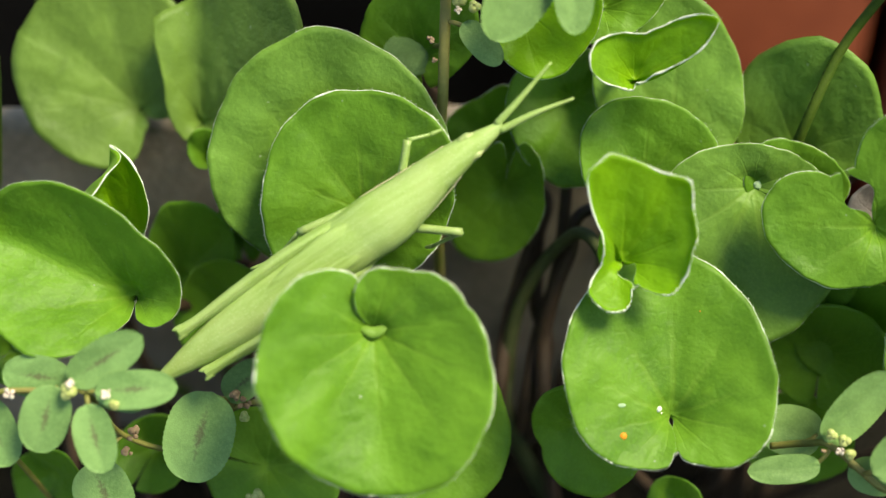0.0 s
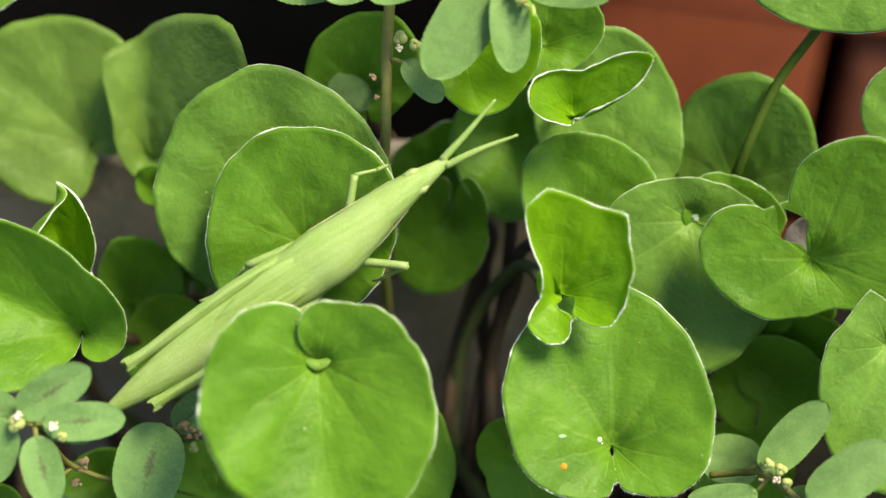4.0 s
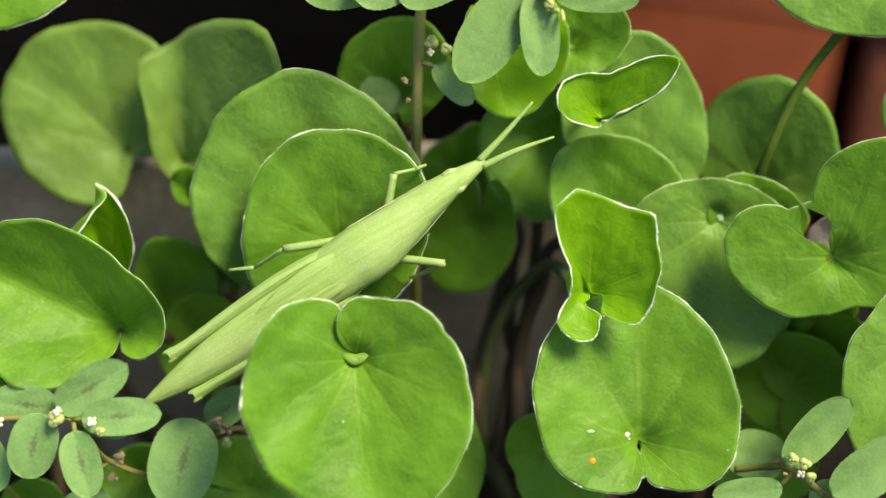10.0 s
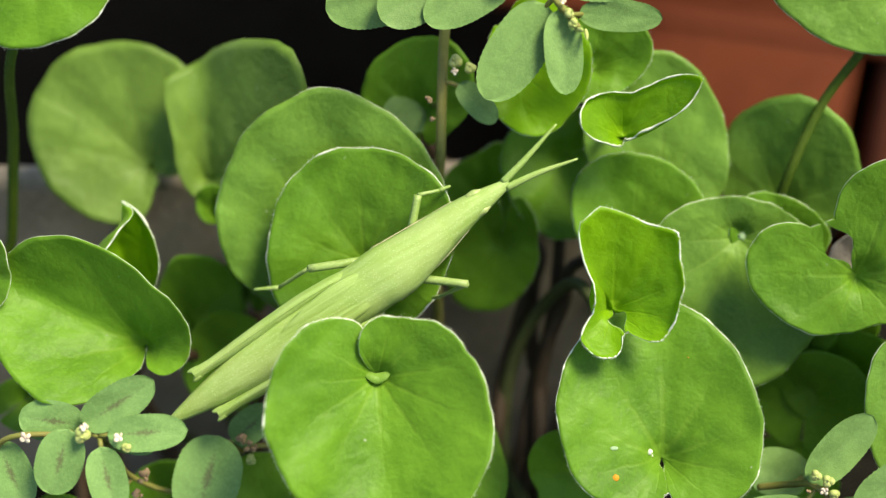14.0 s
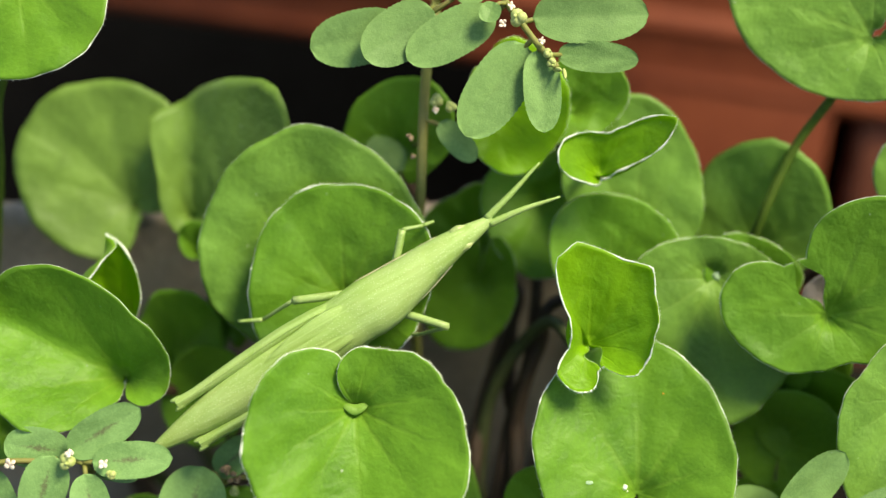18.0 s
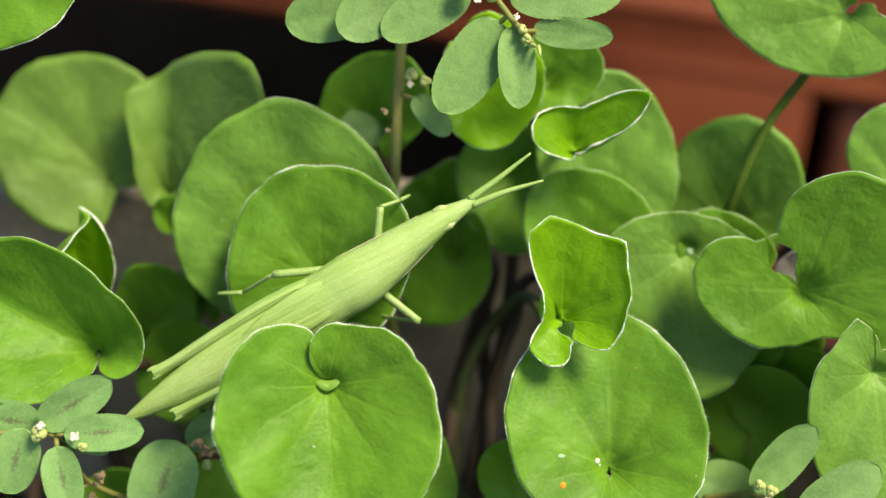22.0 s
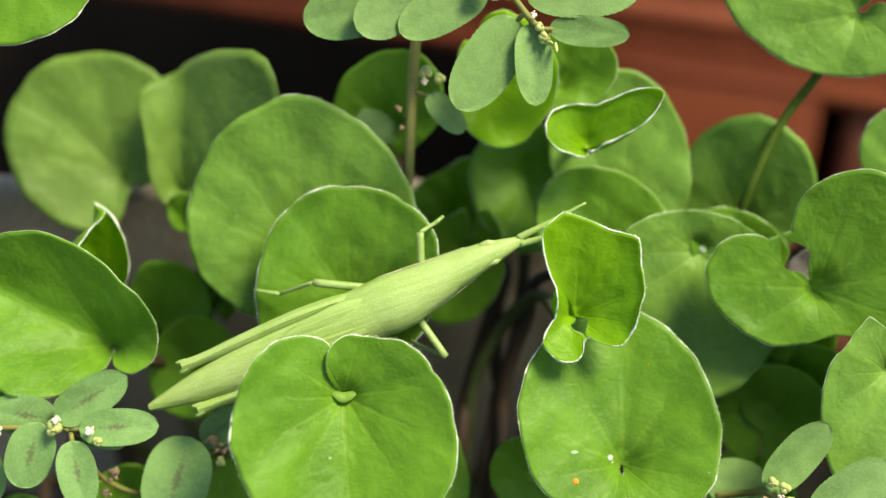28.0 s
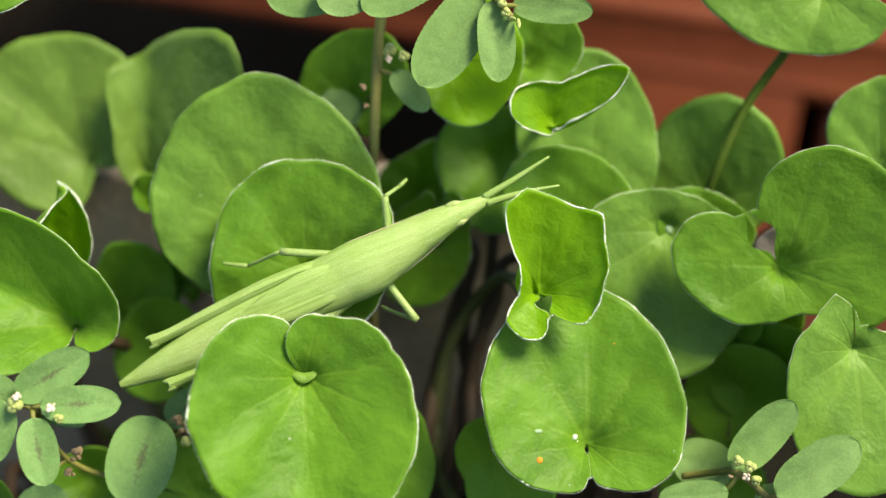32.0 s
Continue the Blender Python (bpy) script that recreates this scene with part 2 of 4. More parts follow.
def hopper_skin(name="grasshopper_skin", bands=0.0, pleat=0, dim=1.0):
    """Pale green shell with fine white grains and faint streaks along the body."""
    m, N, K, B = nodes_of(name)
    co = N.new("ShaderNodeTexCoord")
    grain = N.new("ShaderNodeTexVoronoi")
    grain.inputs["Scale"].default_value = 4200
    K.new(co.outputs["Object"], grain.inputs["Vector"])
    dots = span(N, K, grain.outputs["Distance"], 0.16, 0.34, 1, 0)
    stretch = N.new("ShaderNodeMapping")
    stretch.inputs["Scale"].default_value = (22, 2500, 2500) if pleat else (140, 2400, 2400)
    K.new(co.outputs["Object"], stretch.inputs["Vector"])
    streak = N.new("ShaderNodeTexNoise")
    streak.inputs["Scale"].default_value, streak.inputs["Detail"].default_value = 1.0, 3
    K.new(stretch.outputs[0], streak.inputs["Vector"])
    patch = fine_noise(N, K, 180, 3)
    c = mixer(N, K, span(N, K, patch, 0.3, 0.7), rgb(0.215 * dim, 0.338 * dim, 0.066 * dim), rgb(0.290 * dim, 0.395 * dim, 0.118 * dim))
    c = mixer(N, K, calc(N, K, "MULTIPLY", span(N, K, streak.outputs[0], 0.35, 0.7), 0.5), c, rgb(0.34 * dim, 0.48 * dim, 0.16 * dim))
    if pleat:
        fold = span(N, K, streak.outputs[0], 0.36, 0.50, 1, 0)
        c = mixer(N, K, calc(N, K, "MULTIPLY", fold, 0.5), c, rgb(0.18, 0.27, 0.05))
    c = mixer(N, K, calc(N, K, "MULTIPLY", dots, 0.12 if pleat else 0.22), c, rgb(0.62, 0.72, 0.42))
    relief = calc(N, K, "ADD", calc(N, K, "MULTIPLY", dots, 0.0 if pleat else 0.09), streak.outputs[0])
    if bands:
        sep = N.new("ShaderNodeSeparateXYZ")
        K.new(co.outputs["Object"], sep.inputs[0])
        seam = span(N, K, calc(N, K, "PINGPONG", sep.outputs[0], bands / 2), 0.0, 0.0001, 1, 0)
        seam = calc(N, K, "MULTIPLY", seam, span(N, K, sep.outputs[0], -0.009, -0.007, 1, 0))
        c = mixer(N, K, calc(N, K, "MULTIPLY", seam, 0.03), c, rgb(0.20, 0.26, 0.06))
        relief = calc(N, K, "SUBTRACT", relief, calc(N, K, "MULTIPLY", seam, 0.06))
    K.new(c, B.inputs["Base Color"])
    B.inputs["Roughness"].default_value = 0.42
    B.inputs["Specular IOR Level"].default_value = 0.4
    bumped(N, K, B, relief, 0.8 if pleat else 0.5, 0.0002 if pleat else 0.00015)
    return m


HOPPER = hopper_skin()
HOPPER_BELLY = hopper_skin("grasshopper_abdomen", 0.0021)
HOPPER_LEG = hopper_skin("grasshopper_leg_skin", 0.0, 0, 0.85)
HOPPER_WING = hopper_skin("grasshopper_wing_bud", 0.0, 1)
HOPPER_PALE = skin("grasshopper_pale_rim", (0.44, 0.42, 0.24), (0.54, 0.50, 0.32), 600, 0.5)
HOPPER_EYE = skin("grasshopper_eye", (0.27, 0.37, 0.11), (0.34, 0.38, 0.16), 900, 0.3)
ORANGE = skin("orange_speck", (0.75, 0.22, 0.01), (0.85, 0.30, 0.02), 900, 0.6)
SCAR = skin("pale_scar", (0.24, 0.38, 0.18), (0.34, 0.48, 0.28), 900, 0.7)


# ---- mesh makers ----
def part(name, bm_or_mesh, material, parent, label=""):
    me = bm_or_mesh
    if isinstance(me, bmesh.types.BMesh):
        me = bpy.data.meshes.new(name)
        bm_or_mesh.to_mesh(me)
        bm_or_mesh.free()
    for p in me.polygons:
        p.use_smooth = True
    if not me.materials:
        me.materials.append(material)
    ob = new(name, me)
    ob.parent = parent
    if label:
        ob["label"] = label
    return ob


def sheet(name, verts, faces, uv=None):
    me = bpy.data.meshes.new(name)
    me.from_pydata([tuple(v) for v in verts], [], [tuple(f) for f in faces])
    if uv is not None:
        layer = me.uv_layers.new(name="UVMap")
        idx = np.zeros(len(me.loops), dtype=np.int32)
        me.loops.foreach_get("vertex_index", idx)
        layer.data.foreach_set("uv", np.asarray(uv, dtype=np.float32)[idx].ravel())
    me.update()
    return me


def tube(path, radii, sides=8, cap=True):
    """Verts and faces of a tube along points with a radius at each."""
    pts = [Vector(p) for p in path]
    verts, faces = [], []
    ref = Vector((0.31, 0.17, 0.94))
    for i, p in enumerate(pts):
        d = (pts[min(i + 1, len(pts) - 1)] - pts[max(i - 1, 0)]).normalized()
        a = d.cross(ref)
        a = a.normalized() if a.length > 1e-6 else d.orthogonal().normalized()
        b = d.cross(a)
        for k in range(sides):
            t = 2 * math.pi * k / sides
            verts.append(p + (a * math.cos(t) + b * math.sin(t)) * radii[i])
    for i in range(len(pts) - 1):
        for k in range(sides):
            q = (k + 1) % sides
            faces.append((i * sides + k, i * sides + q, (i + 1) * sides + q, (i + 1) * sides + k))
    if cap:
        faces.append(tuple(range(sides))[::-1])
        faces.append(tuple((len(pts) - 1) * sides + k for k in range(sides)))
    return verts, faces


def curve_points(points, n=14):
    """A smooth line through the points."""
    p = np.array([tuple(q) for q in points], float)
    p = np.vstack([2 * p[0] - p[1], p, 2 * p[-1] - p[-2]])
    out = []
    for i in range(1, len(p) - 2):
        for t in np.linspace(0, 1, n, endpoint=False):
            a, b, c, d = p[i - 1:i + 3]
            out.append(0.5 * ((2 * b) + (c - a) * t + (2 * a - 5 * b + 4 * c - d) * t * t + (3 * b - a - 3 * c + d) * t ** 3))
    out.append(p[-2])
    return out


def hairs(bm_verts, bm_faces, spots, ways, length, thick, rng):
    """Adds fine tapering hairs at spots."""
    for p, d in zip(spots, ways):
        p, d = Vector(p), Vector(d)
        d = (d + Vector(rng.normal(0, 0.45, 3))).normalized() * length * rng.uniform(0.5, 1.3)
        a = d.orthogonal().normalized() * thick
        b = d.cross(a).normalized() * thick
        k = len(bm_verts)
        bm_verts += [p + a, p - a * 0.5 + b * 0.87, p - a * 0.5 - b * 0.87, p + d]
        bm_faces += [(k, k + 1, k + 3), (k + 1, k + 2, k + 3), (k + 2, k, k + 3)]


# ---- a leaf of the creeping ground cover: kidney blade on a stalk rooted in the soil ----
count = 0


def leaf(label, place, tip, radii, cup=1.0, fold=0.0, slope=(0, 0), notch=0.09, depth=0.05, mat="leaf", margin=1, wave=0.35, root=None, lap=0.0, mid=0, soft=31, stalk=None, green=False, specks=(), sinus=(0, 0.3, 0), funnel=1.1, crease=2.6, curl=(), inturn=(), lean=-1.5):
    """radii: blade radii from the stalk's end, every 15 degrees, from -165 to 165 round the tip; cup, fold, wave in mm.
    curl: (bearing, spread, mm) where the wall bulges out below the rim; inturn: (bearing, spread, mm, way) where the rim leans over."""
    global count
    count += 1
    rng = np.random.default_rng(count)
    u, v, w = place
    thing = tagged(new("leaf"), label, "leaf", "leaves of the creeping ground cover")
    thing.matrix_world = bed(u, v, w)
    n, rings = (180, 22) if margin else (84, 12)
    ease = np.linspace(-1, 1, n)
    ease = np.sign(ease) * (1 - (1 - np.abs(ease)) ** 1.7)
    th = np.where(ease < 0, ease * (math.pi - 0.03 + max(0, -lap)), ease * (math.pi - (0.03 if not lap else 0) + max(0, lap)))
    ks = np.radians(np.arange(-165, 166, 15))
    r = np.asarray(radii, float)
    ext_k = np.r_[ks[-1] - 2 * math.pi, ks, ks[0] + 2 * math.pi]
    ext_r = np.r_[r[-1], r, r[0]]
    fine = np.linspace(-math.pi, math.pi, 721)
    rough_r = np.interp(fine, ext_k, ext_r)
    kern = np.hanning(soft)
    kern /= kern.sum()
    smooth = np.convolve(np.r_[rough_r[-180:-1], rough_r, rough_r[1:180]], kern, "same")[179:179 + 721]
    rad = np.interp((th + math.pi) % (2 * math.pi) - math.pi, fine, smooth)
    whole = rad.copy()
    d = np.maximum(0, np.minimum(th - th[0], th[-1] - th) + 0.03)
    rad = rad * np.maximum(depth, 1 - np.exp(-(d / notch) ** 1.3))
    rad = rad * (1 + 0.006 * np.sin(th * 11 + rng.uniform(0, 6)) + 0.004 * np.sin(th * 23 + rng.uniform(0, 6)))
    span_mm = max(r)
    ph = rng.uniform(0, 6, 4)

    def rise(x, y, rho, t):
        lat = x * -math.sin(radians(tip + mid)) + y * math.cos(radians(tip + mid))
        q = np.hypot(x, y) / span_mm
        z = slope[0] * x + slope[1] * y + 1.5 * cup * q ** 1.6 + fold * (np.sqrt(lat * lat + crease) - crease ** 0.5)
        if lap:
            z = z + 1.0 * np.minimum(1, 2.5 * q) * np.exp(-(np.maximum(0, math.pi - t * math.copysign(1, lap)) / 0.5) ** 2)
        z = z + wave * q ** 2 * (np.sin(3 * t + ph[0]) + 0.6 * np.sin(5 * t + ph[1]) + 0.35 * np.sin(9 * t + ph[2]))
        z = z - funnel * np.exp(-(np.hypot(x, y) / (0.6 + 0.45 * funnel)) ** 2)
        for k in (0, 31, 64, 98, 134):
            for s in ((1, -1) if k else (1,)):
                off = ((t - s * radians(k) - radians(mid) + math.pi) % (2 * math.pi) - math.pi) * np.hypot(x, y)
                z = z - (0.34 if k in (0, 31) else 0.12) * np.exp(-(off / (1.3 if k in (0, 31) else 0.9)) ** 2) * (1 - 0.75 * rho) * np.minimum(1, rho * 4)
        z = z + 0.2 * np.sin(x * 0.75 + ph[1]) * np.sin(y * 0.85 + ph[2]) * rho + 0.045 * np.sin(x * 1.9 + ph[3]) * np.sin(y * 2.3 + ph[0]) * rho
        return z

    rho = np.linspace(0, 1, rings + 1) ** 0.9
    T, Q = np.meshgrid(th, rho)
    # the sinus: an eye beside the stalk, lobes that meet or lap, an open mouth at the rim
    reach = (rad / whole)[None, :] * Q
    ends = np.clip((np.abs(T) - 1.7) / (math.pi - 1.7), 0, 1.3)
    T = T - np.sign(T) * ends * (sinus[0] * np.exp(-((reach - sinus[1]) / (0.45 * sinus[1])) ** 2) + sinus[2] * np.clip((reach - 0.5) * 2, 0, 1) ** 1.6)
    if lap:
        T = np.where(T * lap > 0, T - lap * 0.9 * reach ** 2 * ends, T)
    x = rad[None, :] * Q * np.cos(T + radians(tip))
    y = rad[None, :] * Q * np.sin(T + radians(tip))
    z = rise(x, y, Q, T)
    for bearing, spread, mm in curl:
        off = (T + radians(tip - bearing) + math.pi) % (2 * math.pi) - math.pi
        amount = mm * np.exp(-(off / radians(spread)) ** 2)
        x, y = [c + amount * np.exp(-((Q - 0.87) / 0.085) ** 2) * k(T + radians(tip)) for c, k in ((x, np.cos), (y, np.sin))]
        z = z + amount * 1.6 * Q ** 4
    for bearing, spread, mm, way in inturn:
        off = (T + radians(tip - bearing) + math.pi) % (2 * math.pi) - math.pi
        amount = mm * np.exp(-(off / radians(spread)) ** 4) * np.clip((Q - 0.6) / 0.4, 0, 1) ** 1.3
        x, y, z = x + amount * math.cos(radians(way)), y + amount * math.sin(radians(way)), z + amount * 0.55
    top = np.stack([x, y, z], -1).reshape(-1, 3) * MM
    low = top - np.array([0, 0, 0.22 * MM])
    uv = np.stack([((T - radians(mid)) / (2 * math.pi) + 0.5) % 1.0, Q], -1).reshape(-1, 2)
    faces, m = [], (rings + 1) * n
    for j in range(rings):
        for i in range(n - 1):
            a, b, c, e = j * n + i, j * n + i + 1, (j + 1) * n + i + 1, (j + 1) * n + i
            faces.append((e, c, b, a))
            faces.append((m + a, m + b, m + c, m + e))
    for i in range(n - 1):
        a, b = rings * n + i, rings * n + i + 1
        faces.append((a, m + a, m + b, b))
    for j in range(rings):
        for i in (0, n - 1):
            a, b = j * n + i, (j + 1) * n + i
            faces.append((a, b, m + b, m + a))
    blade = part("blade", sheet("blade", np.vstack([top, low]), faces, np.vstack([uv, uv])), LEAF[mat], thing)
    if margin:
        edge = top[rings * n:] - np.array([0, 0, 0.08 * MM])
        rr = (0.018 + 0.046 * margin) * MM * (1 + 0.35 * rng.standard_normal(n).clip(-1, 1)) * (0.8 + 0.28 * np.sin(5 * th + ph[2]) + 0.2 * np.sin(13 * th + ph[0])) * (0.4 + 0.6 * rad / whole)
        if sinus[0]:
            sides = [top[np.arange(3, rings) * n + i] - np.array([0, 0, 0.08 * MM]) for i in (0, n - 1)]
            vs, fs = tube(np.vstack([sides[0], edge, sides[1][::-1]]), np.r_[np.full(rings - 3, rr.min()), rr, np.full(rings - 3, rr.min())], 6)
        else:
            vs, fs = tube(edge, rr, 6)
        cx = edge - np.array([0, 0, 0])
        pick = rng.integers(4, n - 4, 900 if margin > 0.5 else 260)
        out = cx[pick] / (np.linalg.norm(cx[pick], axis=1)[:, None] + 1e-9)
        hairs(vs, fs, cx[pick] + out * 0.05 * MM, out + np.array([0, 0, 0.25]), (0.24 if margin > 0.5 else 0.16) * MM, (0.007 if margin > 0.5 else 0.005) * MM, rng)
        part("margin", sheet("margin", vs, fs), DOWN, thing, "white downy leaf rim")
    inv = thing.matrix_world.inverted()
    world_j = thing.matrix_world.translation
    if root is None:
        root = (world_j.x * (0.7 if margin else 0.92) + 0.001, min(0.034, world_j.y * 0.5 + 0.012))
    foot = Vector((root[0], root[1], -0.003))
    z0 = float(rise(np.array(0.0), np.array(0.0), 0.0, 0.0))
    ctrl = [Vector((0, 0, (z0 - 0.55) * MM)), Vector((0, lean * MM, -8.0 * MM))]
    if stalk:
        ctrl += [inv @ (bed(*p).translation) for p in stalk] + [inv @ foot]
    else:
        bow = Vector((rng.uniform(-0.006, 0.006), 0.010 + rng.uniform(-0.003, 0.003), 0.004))
        ctrl += [inv @ (world_j.lerp(foot, 0.4) + bow), inv @ (world_j.lerp(foot, 0.75) + bow * rng.uniform(-0.3, 0.9)), inv @ foot]
    line = curve_points(ctrl, 9)
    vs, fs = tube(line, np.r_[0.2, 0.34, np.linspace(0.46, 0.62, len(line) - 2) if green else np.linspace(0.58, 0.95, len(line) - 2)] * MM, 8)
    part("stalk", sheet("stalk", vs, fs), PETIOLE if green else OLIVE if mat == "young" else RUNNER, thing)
    for du, dv, size, kind in specks:
        bm = bmesh.new()
        bmesh.ops.create_icosphere(bm, subdivisions=2, radius=size * MM)
        t0 = (math.atan2(dv, du) - radians(tip) + math.pi) % (2 * math.pi) - math.pi
        zz = float(rise(np.array(du), np.array(dv), np.array(0.5), np.array(t0)))
        for vtx in bm.verts:
            k = 1 + 0.35 * noise.noise(vtx.co * 2600 + Vector((du, dv, 0)))
            if kind == "flap":
                # small two-lobed tongue, pointed below
                h = vtx.co / (size * MM)
                fx = h.x * (1.15 + 0.55 * h.y)
                fy = 0.72 * h.y - (0.42 * math.exp(-(h.x / 0.4) ** 2) if h.y > 0 else 0)
                vtx.co = Vector((du + fx * size, dv + fy * size, zz + 1.7 + 0.2 * h.z + 0.25 * h.x * h.x - 0.15 * h.y)) * MM
                continue
            vtx.co = Vector(((vtx.co.x * k * (2.0 if kind == "scar" else 1) + du * MM), vtx.co.y * k + dv * MM, vtx.co.z * {"tuft": 0.9, "dot": 0.35}.get(kind, 0.18) + (zz + 0.06) * MM))
        part({"dot": "orange_speck", "scar": "scar", "tuft": "tuft", "flap": "flap"}[kind], bm, {"dot": ORANGE, "scar": SCAR, "tuft": DOWN, "flap": LEAF["pale"]}[kind], thing)
    return thing


# ---- spurge ----
def spurge_leaf(parent, place, way, length, width, rng, plain):
    """Oval blade with toothed rim, folded slightly along its midrib."""
    n, k = 36, 15
    s = np.linspace(0, 1, n)
    prof = (1 - np.abs(2 * s ** 0.93 - 1) ** 2.5).clip(0) ** 0.52
    bend, fold = rng.uniform(-0.5, 0.9), rng.uniform(0.06, 0.2)
    verts, uvs, faces = [], [], []
    for side in (0, 1):
        for i in range(n):
            tooth = 1 + (0.018 if i % 2 else -0.014) * (s[i] > 0.25)
            for j in range(k):
                c = j / (k - 1) * 2 - 1
                y = c * width / 2 * prof[i] * (tooth if abs(c) > 0.95 else 1)
                z = fold * abs(y) + bend * (s[i] - 0.2) ** 2 * 1.6 - side * 0.18 * (1 - abs(c) ** 6)
                z += 0.05 * math.sin(9 * s[i] + abs(c) * 5) * abs(c)
                verts.append((s[i] * length * MM, y * MM, z * MM))
                uvs.append((0.5 + c * 0.5 * prof[i], s[i]))
    m = n * k
    for i in range(n - 1):
        for j in range(k - 1):
            a, b, c, d = i * k + j, i * k + j + 1, (i + 1) * k + j + 1, (i + 1) * k + j
            faces += [(d, c, b, a), (m + a, m + b, m + c, m + d)]
        for j in (0, k - 1):
            a, d = i * k + j, (i + 1) * k + j
            faces.append((a, d, m + d, m + a))
    ob = part("spurge_leaf", sheet("spurge_leaf", verts, faces, uvs), SPURGE_PLAIN if plain else SPURGE, parent)
    ob.matrix_basis = Matrix.Translation([c * MM for c in place]) @ Matrix.Rotation(radians(way), 4, "Z") @ Matrix.Rotation(rng.uniform(-0.25, 0.25), 4, "X")
    return ob


def bud(parent, place, size, kind, rng):
    """Three-lobed capsule, four-petalled flower, or a dried cluster."""
    if kind == "cluster":
        for q in range(6):
            bud(parent, Vector(place) + Vector(rng.uniform(-0.55, 0.55, 3)) * size, size * rng.uniform(0.28, 0.5) / 2.4, "dried", rng)
        return
    bm = bmesh.new()

    def ball(r, at, flat=1.0):
        made = bmesh.ops.create_icosphere(bm, subdivisions=2, radius=r * MM)
        turn = Euler(rng.uniform(-0.7, 0.7, 3)).to_matrix().to_4x4()
        bmesh.ops.transform(bm, verts=made["verts"], matrix=Matrix.Translation(Vector(at) * MM) @ turn @ Matrix.Diagonal((1, 1, flat, 1)))

    if kind == "capsule":
        for q in range(3):
            a = q * 2.094
            ball(size * 0.66, (math.cos(a) * size * 0.38, math.sin(a) * size * 0.38, 0), 1.15)
        ball(size * 0.2, (0, 0, size * 0.8), 1.4)
    elif kind == "flower":
        for q in range(4):
            a = q * math.pi / 2 + 0.4
            ball(size * 0.55, (math.cos(a) * size * 0.7, math.sin(a) * size * 0.7, 0.25 * size), 0.45)
        ball(size * 0.5, (0, 0, 0))
    else:
        ball(size * (2.4 if kind == "dried" else 1), (0, 0, 0), rng.uniform(0.6, 1.5) if kind == "dried" else 2.4)
        off = Vector(rng.uniform(0, 9, 3))
        for vtx in bm.verts:
            lump = noise.noise(vtx.co * (1100 / size) + off)
            narrow = 0.5 if kind == "pod" else 1
            vtx.co = Vector((vtx.co.x * narrow, vtx.co.y * narrow, vtx.co.z)) * (1 + (0.45 if kind == "dried" else 0.2) * lump)
    name, mat = {"capsule": ("capsule", CAPSULE), "flower": ("flower", PETAL), "dried": ("bud", PINK), "pod": ("pod", CAPSULE)}[kind]
    ob = part(name, bm, mat, parent)
    ob.matrix_basis = Matrix.Translation([c * MM for c in place]) @ Euler(rng.uniform(-0.6, 0.6, 3)).to_matrix().to_4x4()
    return ob


def sprig(label, blades, buds, stem, thick=0.34, foot=True, plain=0):
    global count
    count += 1
    rng = np.random.default_rng(900 + count)
    thing = tagged(new("spurge_sprig"), label, "plant", "spurge sprigs")
    thing.matrix_world = bed(0, 0, 0)
    pts = [Vector(p) * MM for p in stem]
    inv = thing.matrix_world.inverted()
    last = thing.matrix_world @ pts[-1]
    if foot:
        pts += [inv @ Vector((last.x * 0.95, last.y + 0.004, last.z * 0.5)), inv @ Vector((last.x * 0.9, min(0.034, last.y + 0.004), -0.003))]
    line = curve_points(pts, 10)
    vs, fs = tube(line, np.full(len(line), thick * MM), 8)
    pick = rng.integers(1, len(line) - 1, 160)
    ways = rng.normal(0, 1, (160, 3))
    ways /= np.linalg.norm(ways, axis=1)[:, None]
    hairs(vs, fs, np.array(line)[pick] + ways * thick * 0.8 * MM, ways, 0.5 * MM, 0.018 * MM, rng)
    part("stem", sheet("stem", vs, fs), SPURGE_STEM, thing)
    for u, v, w, way, length, width in blades:
        spurge_leaf(thing, (u, v, w), way, length, width, rng, plain)
        near = min(line, key=lambda q: (Vector(q) - Vector((u, v, w)) * MM).length)
        a, b = Vector(near), Vector((u, v, w)) * MM
        b2 = b + Vector((math.cos(radians(way)), math.sin(radians(way)), 0)) * 0.5 * MM - Vector((0, 0, 0.3 * MM))
        vs, fs = tube([a, (a + b) / 2 - Vector((0, 0, 0.25 * MM)), b2], [0.25 * MM] * 3, 6)
        part("leaf_stalk", sheet("leaf_stalk", vs, fs), SPURGE_STEM, thing)
    for u, v, w, size, kind in buds:
        bud(thing, (u, v, w), size * (0.75 if kind == "flower" else 1), kind, rng)
    return thing


# ---- setting ----
def box(name, lo, hi, mat, parent=None, bevel=0.002, label="", kind="", category="", segs=3, lean=0.0):
    bm = bmesh.new()
    bmesh.ops.create_cube(bm, size=1)
    for vtx in bm.verts:
        vtx.co = Vector([(a + b) / 2 + c * (b - a) for a, b, c in zip(lo, hi, vtx.co)])
        if vtx.co.y < (lo[1] + hi[1]) / 2:
            vtx.co.y += lean * (vtx.co.z - hi[2])
    bmesh.ops.bevel(bm, geom=bm.edges[:], offset=bevel, segments=segs, affect="EDGES", profile=0.5)
    ob = part(name, bm, mat, parent)
    if parent is None:
        tagged(ob, label, category, kind=kind)
    return ob


